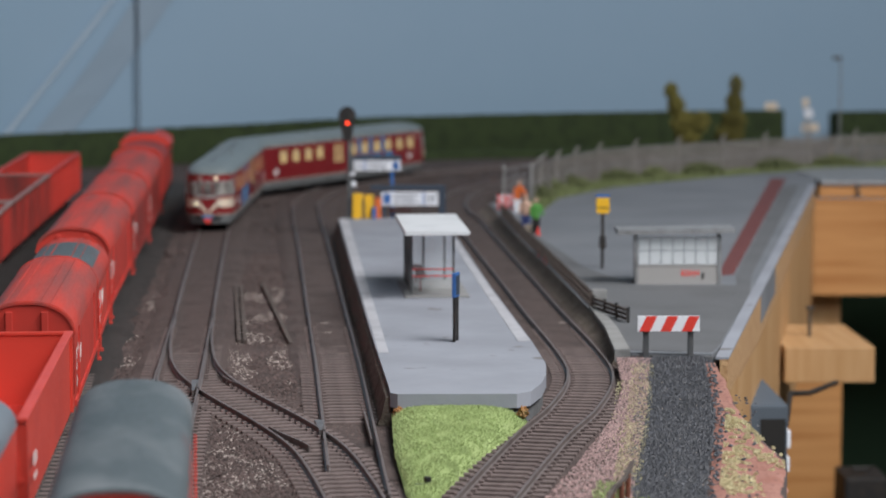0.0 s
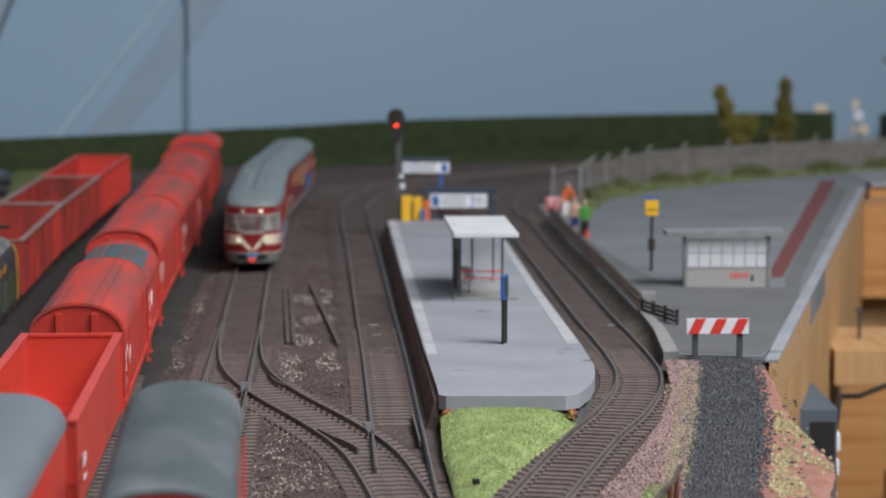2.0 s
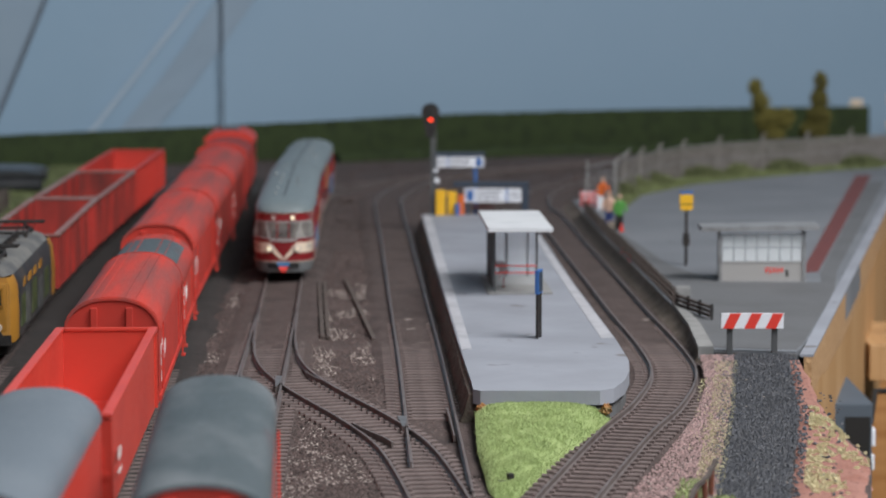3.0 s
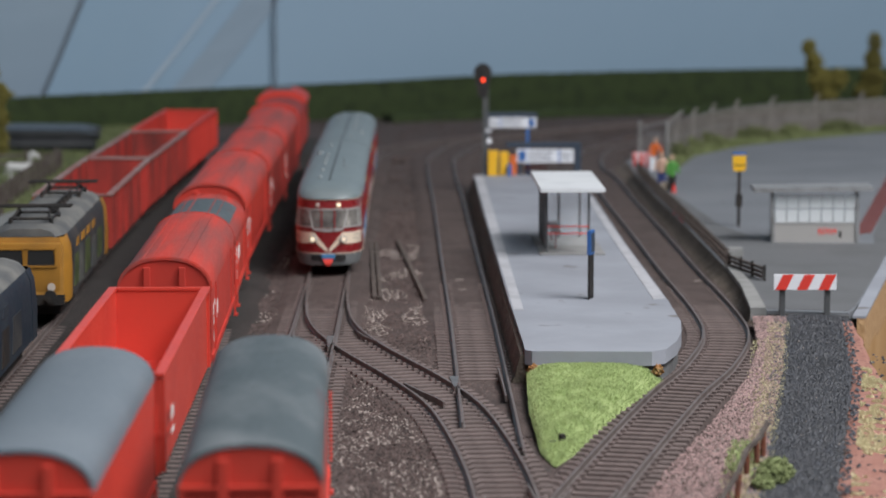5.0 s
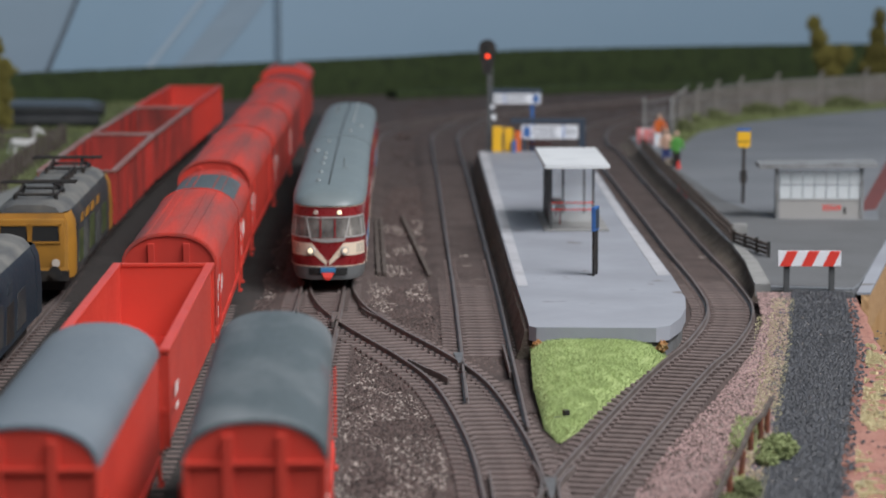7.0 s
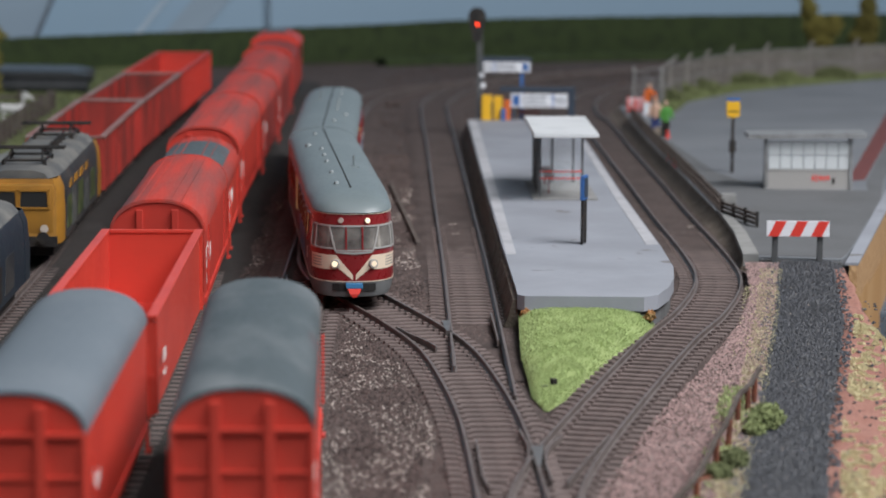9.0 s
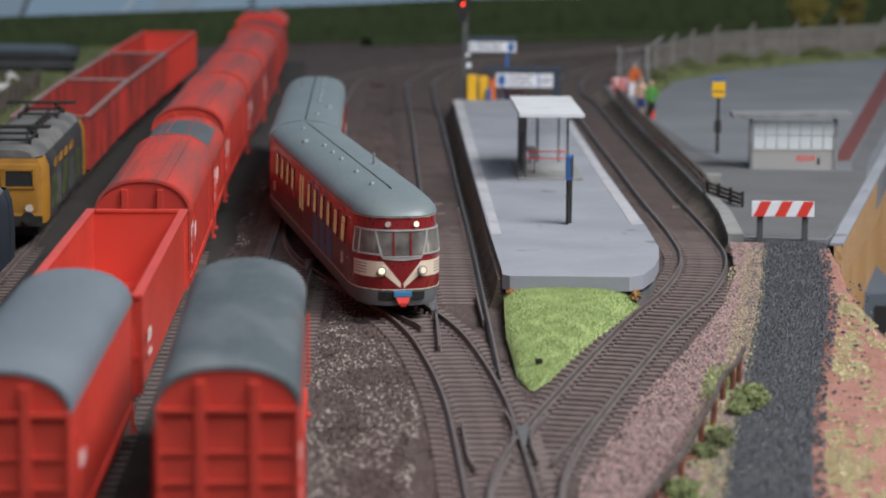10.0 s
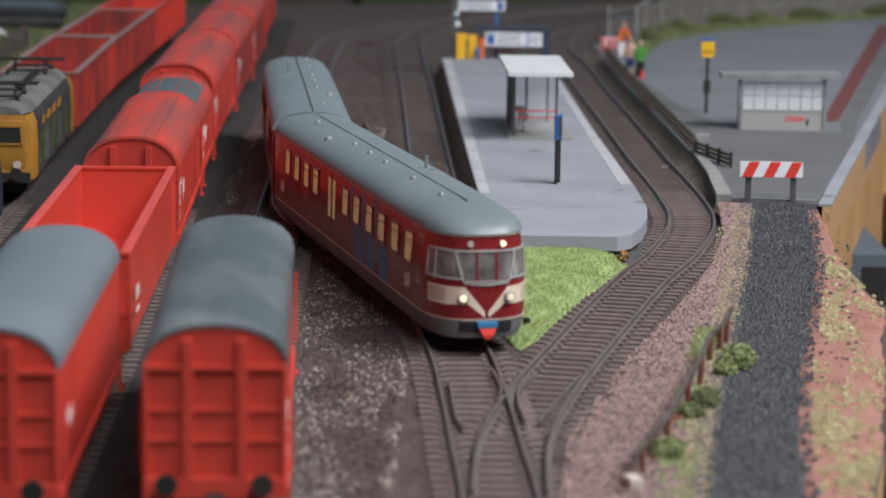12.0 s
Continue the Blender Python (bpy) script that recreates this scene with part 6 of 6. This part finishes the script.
def build_workers():
    figure(87, 1535, 9, 20, ORANGE, SIGNWHITE, "tiny plastic figurine with an orange coat beside the gate", 3)
    figure(86, 1432, 9, -10, SKIN, CLOTHBLUE, "tiny plastic figurine in pale shirt and blue trousers by the kerb")
    figure(90.5, 1412, 9, 15, GREENV, BLACK, "tiny plastic figurine in a green vest by the kerb")
    for i, (x, y, rz, w) in enumerate(((81, 1560, 10, 11), (84, 1545, -20, 8))):
        t = thing("work_barrier", place(x, y, 9, rz), "small red and white striped work barrier", "barrier", "work barriers")
        for sx in (-1, 1):
            part("foot", boxed(sx * w * .4 - .4, sx * w * .4 + .4, -1.4, 1.4, 0, 9), SIGNRED, t)
        for z in (2.2, 6.0):
            b = part("board", boxed(-w / 2, w / 2, -.6, .3, z, z + 2.6, .1), SIGNWHITE, t)
            for k in range(3):
                x0 = -w / 2 + .5 + k * w * .33
                part("red_stripe", boxed(x0, x0 + w * .16, -.75, -.55, z + .1, z + 2.5), SIGNRED, b)
    b = rodded((0, 0, 0), (0, 0, 4), 2.6, 12, 2.2)
    o = part("barrow_load", b, CREAM)
    o.matrix_world = place(86.5, 1418, 9.2)
    tagged(o, "small sand coloured tub beside the figurines", "tub")
    for i, (x, y) in enumerate(((82.5, 1290), (83.5, 1270), (84, 1255), (88.5, 1400))):
        o = part("red_cone", rodded((0, 0, 0), (0, 0, 4.5), 1.4, 10, .4), SIGNRED)
        o.matrix_world = place(x + 2.4, y, 9.2, 0, random.uniform(-20, 20))
        tagged(o, "small red traffic cone behind the trellis", "cone", "traffic cones")


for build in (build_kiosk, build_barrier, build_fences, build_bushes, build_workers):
    scale_from_eye(build)
build_path_fence()
build_path_bushes()

# ---- background: hedge, sky board, trees, field ----
BACK = [(-1000, 1720), (-700, 1850), (-400, 2035), (-235, 2125), (-40, 2250), (110, 2315), (380, 2400), (700, 2480), (1100, 2540)]


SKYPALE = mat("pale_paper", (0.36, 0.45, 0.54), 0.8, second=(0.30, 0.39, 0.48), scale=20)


def build_background():
    pts, s = curve_points(BACK, 30.0)
    board = part("backdrop", sweep(bmesh.new(), pts, 0, [(0, -60), (6, -60), (6, 760), (0, 760)]), SKY, smooth=True)
    tagged(board, "painted blue sky board behind the layout", "backdrop", kind="structure")
    n = normals(pts)

    def on_board(x):
        y = float(np.interp(x, pts[:, 0], pts[:, 1]))
        return y

    def strip(name, x0, z0, x1, z1, w0, w1, m, off, label):
        b = bmesh.new()
        rows = []
        for i in range(9):
            u = i / 8
            x = x0 + (x1 - x0) * u + (3 * math.sin(u * 9) if w0 > 3 else .4 * math.sin(u * 12))
            z = z0 + (z1 - z0) * u
            w = w0 + (w1 - w0) * u
            rows.append([(x - w, on_board(x - w) - off, z), (x + w, on_board(x + w) - off, z), (x + w, on_board(x + w) - off + 1.5, z), (x - w, on_board(x - w) - off + 1.5, z)])
        loft(b, rows)
        o = part(name, b, m)
        tagged(o, label, "sky board", kind="structure")
    # joint of the two boards with a hanging cord, and a crumpled paper fold on the left, its shade painted as a grey
    # strip
    strip("board_joint", -197, 20, -201, 760, .7, .7, STOREBLUE, 9.5, "dark joint between two sky boards")
    strip("paper_fold", -271, 15, -37, 330, 15, 16, SKY_SHADE, 5, "grey strip painting the shade of the sky fold")
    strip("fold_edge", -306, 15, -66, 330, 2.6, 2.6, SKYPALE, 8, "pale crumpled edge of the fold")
    strip("board_joint", -379, 15, -253, 330, 1.5, 1.5, STOREBLUE, 7, "dark slanting joint in the sky board")
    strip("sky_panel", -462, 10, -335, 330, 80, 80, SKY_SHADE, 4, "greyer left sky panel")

    # hedges
    def hedge(line, name, h, seed, label):
        p, ss = curve_points(line, 3.0)
        nn = normals(p)
        ring_u = [(-8, 0), (-9, h * .3), (-8.6, h * .62), (-8.2, h * .9), (-6.5, h), (0, h + .3), (6.5, h), (8, h * .5), (8, 0)]
        rings = []
        for a, k in zip(p, nn):
            rg = []
            low = float(np.interp(a[0], [-420, -80, 0], [.84, .98, 1.03]))
            for u, z in ring_u:
                z *= low
                q = a + k * u
                d = .9 * noise.noise(Vector((q[0] * .25, q[1] * .25, z * .3 + seed))) + .6 * noise.noise(Vector((q[0] * .8, q[1] * .8, z + seed)))
                rg.append((q[0] + k[0] * d, q[1] + k[1] * d, -4 + (z + d * .6 if z else 0)))
            rings.append(rg)
        t = thing("hedge", Matrix(), label, "hedge", "hedges along the back")
        part("core", loft(bmesh.new(), rings), HEDGE, t)
        rng = random.Random(seed)
        verts, faces = [], []
        for _ in range(9000):
            i = rng.randrange(len(p))
            h2 = h * float(np.interp(p[i][0], [-420, -80, 0], [.84, .98, 1.03]))
            z = rng.uniform(1, h2)
            u = -8.9 if rng.random() < .75 else rng.uniform(-8, 7)
            if u > -8.5:
                z = h2 + .3
            c = Vector((*(p[i] + nn[i] * u + np.array([rng.uniform(-1.5, 1.5), 0])), z - 4))
            a = Vector((rng.gauss(0, 1), rng.gauss(0, 1), rng.gauss(0, 1))).normalized()
            b = a.orthogonal().normalized()
            k = len(verts)
            verts += [tuple(c + a * .8), tuple(c + b * .8), tuple(c - a * .8), tuple(c - b * .8)]
            faces.append((k, k + 1, k + 2, k + 3))
        raw("leaves", verts, faces, HEDGE, t)
    hedge([(378, 2350), (250, 2322), (110, 2275), (-42, 2205), (-100, 2160), (-235, 2082), (-384, 1998), (-700, 1810)], "hedge", 31.5, 5, "long dark green foam hedge before the sky board")
    hedge([(600, 2410), (430, 2362)], "hedge", 29, 9, "dark green foam hedge section at the side")
    hedge([(300, 2215), (110, 2185), (-42, 2130), (-100, 2095)], "hedge", 7, 12, "low dark undergrowth at the hedge foot")

    def tree(x, y, z, h, blobs, n, leaf, m, label, seed):
        t = thing("tree", place(x, y, z), label, "tree", "model trees")
        b = rodded((0, 0, 0), (.6, 0, h * .45), 1.5, 8, 1.0)
        rod(b, (.6, 0, h * .45), (0, .3, h * .9), 1.0, 7, .3)
        for i in range(7):
            a, zz = i * 2.1, h * (.3 + .08 * i)
            rod(b, (.4, 0, zz), (math.cos(a) * 6, math.sin(a) * 5, zz + 7), .5, 5, .15)
        part("trunk", b, BARK, t)
        foliage("crown", blobs, n, leaf, m, t, seed)
    tree(258, 2150, -3, 62, [(-6, 0, 58, 7, 6, 9), (-2, 0, 46, 8.5, 7, 11), (4, 0, 31, 12, 8, 13), (19, 0, 33, 10, 7, 10), (9, 2, 20, 13, 8, 8)], 5200, 1.2, LEAF_OLIVE, "olive model tree with a leaning ragged crown", 81)
    tree(305, 2150, -3, 72, [(2, 0, 63, 6.5, 5.5, 11), (1, 0, 48, 9, 7, 12), (0, 0, 34, 13, 9, 12), (-3, 0, 22, 14, 9, 9)], 5200, 1.2, LEAF_OLIVE, "tall narrow olive model tree", 82)
    tree(-362, 1745, -3, 70, [(0, 0, 60, 13, 12, 11), (2, 0, 44, 18, 15, 14), (0, 0, 26, 18, 15, 16), (6, -3, 12, 13, 10, 10)], 8000, 1.2, LEAF_OLIVE, "large yellowish green weeping model tree", 83)

    # field on the left, grey path, fence, pony, covered pipes
    f = tagged(part("field", prism(bmesh.new(), [(-760, 1250), (-300, 1300), (-268, 1480), (-266, 1670), (-272, 1960), (-232, 2120), (-232, 2200), (-760, 1800)], -8, -1.5), FIELD), "pale green meadow beside the siding", "grass", kind="structure")
    tagged(part("grey_path", prism(bmesh.new(), [(-300, 1180), (-268, 1480), (-266, 1670), (-272, 1960), (-256, 1960), (-246, 1670), (-244, 1480), (-262, 1180)], -8, -1.9), ASHGREY), "grey gravel path along the siding", "path", kind="structure")

    def pick(rng):
        y = rng.uniform(1350, 2120)
        r = np.interp(y, [1300, 1480, 1670, 1960, 2120], [-300, -270, -268, -274, -236])
        return (r - 150 * rng.random() ** 1.4, y, -1.7)
    scatter_blades("field_fibres", pick, 9000, 2.2, LEAF, "pale green meadow fibres", 91, width=.6)
    t = thing("paddock_fence", Matrix(), "dark wooden paddock fence with two rails", "fence")
    fl = [(-276, 1330), (-280, 1371), (-288, 1509), (-291, 1640)]
    p, ss = curve_points(fl, 8.0)
    for d in np.arange(0, ss[-1], 22):
        x, y = np.interp(d, ss, p[:, 0]), np.interp(d, ss, p[:, 1])
        part("post", boxed(x - 1, x + 1, y - 1, y + 1, -3, 12.5, .2), OLDWOOD, t)
    for z in (3, 7, 11):
        part("rail", sweep(bmesh.new(), p, 1.1, [(-.5, z - 1), (.5, z - 1), (.5, z + 1), (-.5, z + 1)]), OLDWOOD, t)
    bl = thing("paddock_fence", Matrix(), "dark wooden paddock fence behind the pony", "fence")
    p, ss = curve_points([(-330, 1625), (-291, 1640)], 8.0)
    for d in np.arange(0, ss[-1], 19):
        x, y = np.interp(d, ss, p[:, 0]), np.interp(d, ss, p[:, 1])
        part("post", boxed(x - 1, x + 1, y - 1, y + 1, -3, 13, .2), OLDWOOD, bl)
    for z in (4, 9):
        part("rail", sweep(bmesh.new(), p, 1.1, [(-.5, z - 1), (.5, z - 1), (.5, z + 1), (-.5, z + 1)]), OLDWOOD, bl)

    PONYW = mat("white_pony", (0.62, 0.62, 0.62), .6, second=(.5, .5, .5), scale=200)
    h = thing("pony", place(-300, 1545, -1.6, -6), "small white toy pony standing behind the fence", "pony")
    body = bmesh.new()
    loft(body, [[(x, ry * math.cos(a), z + rz * math.sin(a)) for a in np.linspace(0, math.tau, 12, endpoint=False)] for x, z, ry, rz in ((-8, 11.4, .8, 1.2), (-7, 11.2, 2.4, 2.8), (-3, 10.6, 2.7, 3.0), (2, 10.6, 2.6, 2.9), (5.5, 11.4, 2.2, 2.8), (7, 12.2, 1.0, 1.6))])
    part("body", body, PONYW, h, smooth=True)
    nk = bmesh.new()
    loft(nk, [[(x + r * .9 * math.cos(a) * .8, r * .65 * math.sin(a), z + r * math.cos(a) * .5) for a in np.linspace(0, math.tau, 10, endpoint=False)] for x, z, r in ((5, 12.4, 2.8), (7, 15.5, 2.1), (8.6, 18.4, 1.7))])
    part("neck", nk, PONYW, h, smooth=True)
    hd = bmesh.new()
    loft(hd, [[(x, r * .7 * math.cos(a), z + r * math.sin(a)) for a in np.linspace(0, math.tau, 10, endpoint=False)] for x, z, r in ((7.6, 19.2, 1.5), (9.6, 19.0, 1.6), (11.6, 17.8, 1.1), (13, 16.9, .9))])
    part("head", hd, PONYW, h, smooth=True)
    for x in (-6.3, -5.2, 4.3, 5.4):
        yy = 1.3 if x in (-6.3, 4.3) else -1.3
        lg = rodded((x, yy, 9.5), (x - .3, yy, 4.5), 1.1, 8, .7)
        rod(lg, (x - .3, yy, 4.5), (x, yy, 0), .7, 8, .8)
        part("leg", lg, PONYW, h, smooth=True)
    part("tail", rodded((-7.8, 0, 12), (-10, 0, 5), .9, 8, .4), PONYW, h)
    part("mane", boxed(5.5, 8, -.3, .3, 16.5, 20.2, .2), PONYW, h)
    for yy in (-.7, .7):
        part("ear", rodded((8.2, yy, 20.2), (8.0, yy, 21.8), .45, 6, .1), PONYW, h)

    pipe = thing("pipe_stack", place(-345, 1800, -1.5), "stack of black tubes under a grey blue cover", "pipe stack")
    for i, (y, z, x1) in enumerate(((-14, 4.5, 52), (0, 4.5, 50), (14, 4.5, 46), (-10, 12, 55), (6, 12, 52))):
        b = rodded((-60, y, z), (x1, y, z), 4.6, 14)
        part("tube", b, HOSE, pipe, smooth=True)
    cv = bmesh.new()
    loft(cv, [[(x, -15, 16.5 - s), (x, -8, 18.5 - s), (x, 10, 18.5 - s), (x, 17, 16 - s), (x, 17, 15 - s), (x, -15, 15 - s)] for x, s in ((-62, 0), (0, .3), (40, .6), (52, 2.5))])
    part("cover", cv, STOREBLUE, pipe)

    # lamp post and small red and white things beyond the gap in the hedge
    lp = thing("street_lamp", place(405, 2200, -3), "thin grey street lamp behind the wire fence", "street lamp")
    part("pole", rodded((0, 0, 0), (0, 0, 84), .9, 8, .6), GALV, lp)
    part("lamp_head", boxed(-7, 1, -2, 2, 83, 86.5, .8), POSTGREY, lp)
    for i, (x, y, w, z, m) in enumerate(((400, 2330, 8, 26, SIGNWHITE), (397, 2330, 6, 36, CREAM), (372, 2372, 12, 30, CREAM), (410, 2380, 16, 10, CREAM))):
        o = thing("far_sign", place(x, y, -3), "small faded red and white sign far behind", "sign", "far signs")
        part("post", boxed(-.8, .8, -.5, .5, 0, z + 6), GALV, o)
        part("plate", boxed(-w / 2, w / 2, -1, -.5, z, z + 8, .3), m, o)


build_background()

# ---- carpentry at the layout's right edge ----
def build_carpentry():
    def slope_panel(name, z0, z1, out, m, label, y0=940, y1=1735, thick=10):
        b = bmesh.new()
        loft(b, [[(np.interp(y, [940, 1735], [130.5, 301.5]) + dx, y, z) for dx, z in ((out - thick, z0), (out, z0), (out, z1), (out - thick, z1))] for y in (y0, y1)])
        o = part(name, b, m)
        return tagged(o, label, "board", kind="structure")
    slope_panel("yard_board", -6, 8.6, 2.0, CHIPBOARD, "rough chipboard edge of the forecourt", thick=3)
    slope_panel("painted_edge", 8.7, 9.6, 2.4, PLATFORM, "pale grey painted board edge", thick=5)
    slope_panel("side_panel", -95, -6, .6, PLY, "pale wooden side panel under the layout")
    def plank(name, m, label, *b):
        return tagged(part(name, boxed(*b, bevel=.8), m), label, "plank", kind="structure")
    plank("pine_fascia", PINE, "wide orange pine board with straight grain", 303.5, 560, 1742, 1762, -68, -2)
    plank("upper_rail", PINE, "narrow pine rail under the board", 312, 560, 1768, 1780, -2, 6.5)
    plank("cross_board", GALV, "grey painted board end", 313, 560, 1766, 1900, 6.6, 9.6)
    # Solid bar whose dark colour paints the shade of a gap.
    plank("divider", OLDWOOD, "thin dark bar standing in for a gap between rails", 338, 340, 1764.5, 1768, -1.5, 6.5)
    plank("pine_post", PLY, "upright pine post of the table frame", 301, 328, 1764, 1800, -868, -60)
    plank("pine_leg", PINE, "broad pine leg under the layout", 262, 318, 1700, 1735, -868, -118)
    plank("bracket", PLY, "pine bracket block with a screw", 218, 266, 1330, 1420, -63, -44)
    s = thing("screw", place(238, 1372, -44), "bright steel screw standing in the bracket", "screw")
    part("shank", rodded((0, 0, 0), (0, 0, 15), 1.1, 8), STEEL, s)
    part("screw_head", rodded((0, 0, 15), (0, 0, 16.5), 2.4, 12), STEEL, s)
    part("slot", boxed(-2, 2, -.3, .3, 16.3, 16.8), DARK, s)
    c = thing("control_box", place(174, 1120, -72), "grey switch box with white cable ties", "box")
    part("case", boxed(-10, 8, -20, 60, 0, 36, 1), STOREBLUE, c)
    part("white_tie", boxed(8, 12, -6, 8, 14, 22, 1.5), SIGNWHITE, c)
    part("white_tie", boxed(7, 11, -10, 0, 4, 11, 1.5), SIGNWHITE, c)
    part("slot", boxed(-4, 7, -20.5, -20, 2, 30), DARK, c)
    cable = bmesh.new()
    cp = [(186, 1130, -50), (196, 1180, -44), (214, 1230, -52), (240, 1300, -58)]
    for a, b in zip(cp, cp[1:]):
        rod(cable, a, b, 1.4, 7)
    tagged(part("cable", cable, BLACK), "black cable hanging under the layout", "cable")
    d = part("dark_cloth", boxed(280, 1500, 2000, 2010, -868, -70), DARKGREEN)
    tagged(d, "dark green cloth hanging behind the table frame", "cloth", kind="structure")
    e = thing("tool_case", place(320, 1640, -262), "black case standing under the layout", "case")
    part("case", boxed(-14, 14, -20, 20, 0, 90, 2), BLACK, e)
    part("handle", rodded((-6, 0, 92), (6, 0, 92), 1.5, 8), BLACK, e)
    st = thing("storage_shelf", place(310, 1640, -300), "dark green shelf under the layout", "shelf")
    part("shelf_board", boxed(-60, 260, -80, 90, 22, 38, 1), DARKGREEN, st)
    part("shelf_side", boxed(240, 260, -80, 90, -620, 22, 1), DARKGREEN, st)
    part("shelf_side", boxed(-60, -40, -80, 90, -620, 22, 1), DARKGREEN, st)


scale_from_eye(build_carpentry)


def motions():
    """The railcar runs along its track, over the turnout to the platform line."""
    knots = [k for k in LINE_A if k[1] > 1146] + LINE_BRANCH
    knots = [(280, 2400)] + knots
    pts, s = curve_points(knots, 2.0)
    nose_y = [(0.0, 1514), (0.5, 1460), (1.0, 1402), (1.5, 1352), (2.0, 1312), (2.5, 1274), (3.0, 1245), (3.5, 1216), (4.0, 1184), (4.5, 1150), (5.0, 1116), (5.5, 1083), (6.0, 1055),
              (6.5, 1026), (7.0, 997), (7.5, 968), (8.0, 939), (8.5, 910), (9.0, 881), (9.5, 851), (10.0, 822), (10.5, 793), (11.0, 762), (11.5, 730), (12.0, 698)]

    def at_run(d):
        return np.array([np.interp(d, s, pts[:, 0]), np.interp(d, s, pts[:, 1])])

    def behind(p, start, gap):
        lo, hi = start - gap * 1.3, start
        for _ in range(40):
            mid = (lo + hi) / 2
            if np.linalg.norm(at_run(mid) - p) > gap:
                lo = mid
            else:
                hi = mid
        return lo

    order = np.argsort(pts[:, 1])
    front_rows, rear_rows = [], []
    for t, y in nose_y:
        y += float(np.interp(t, [0, 2.5, 3.5, 6.0, 9.5, 12.0], [9, 7, 9, 12, 8, 12]))
        run = float(np.interp(y, pts[order, 1], s[order]))
        d1 = run - 50
        p1 = at_run(d1)
        d2 = behind(p1, d1, CAR - 50)
        p2 = at_run(d2)
        d3 = behind(p2, d2, CAR - 50)
        p3 = at_run(d3)
        for rows, a, b in ((front_rows, p2, p1), (rear_rows, p2, p3)):
            d = b - a
            rows.append((t, place(a[0], a[1], 0, math.degrees(math.atan2(-d[0], d[1])))))
    walk(car_front, front_rows)
    walk(car_rear, rear_rows)


motions()
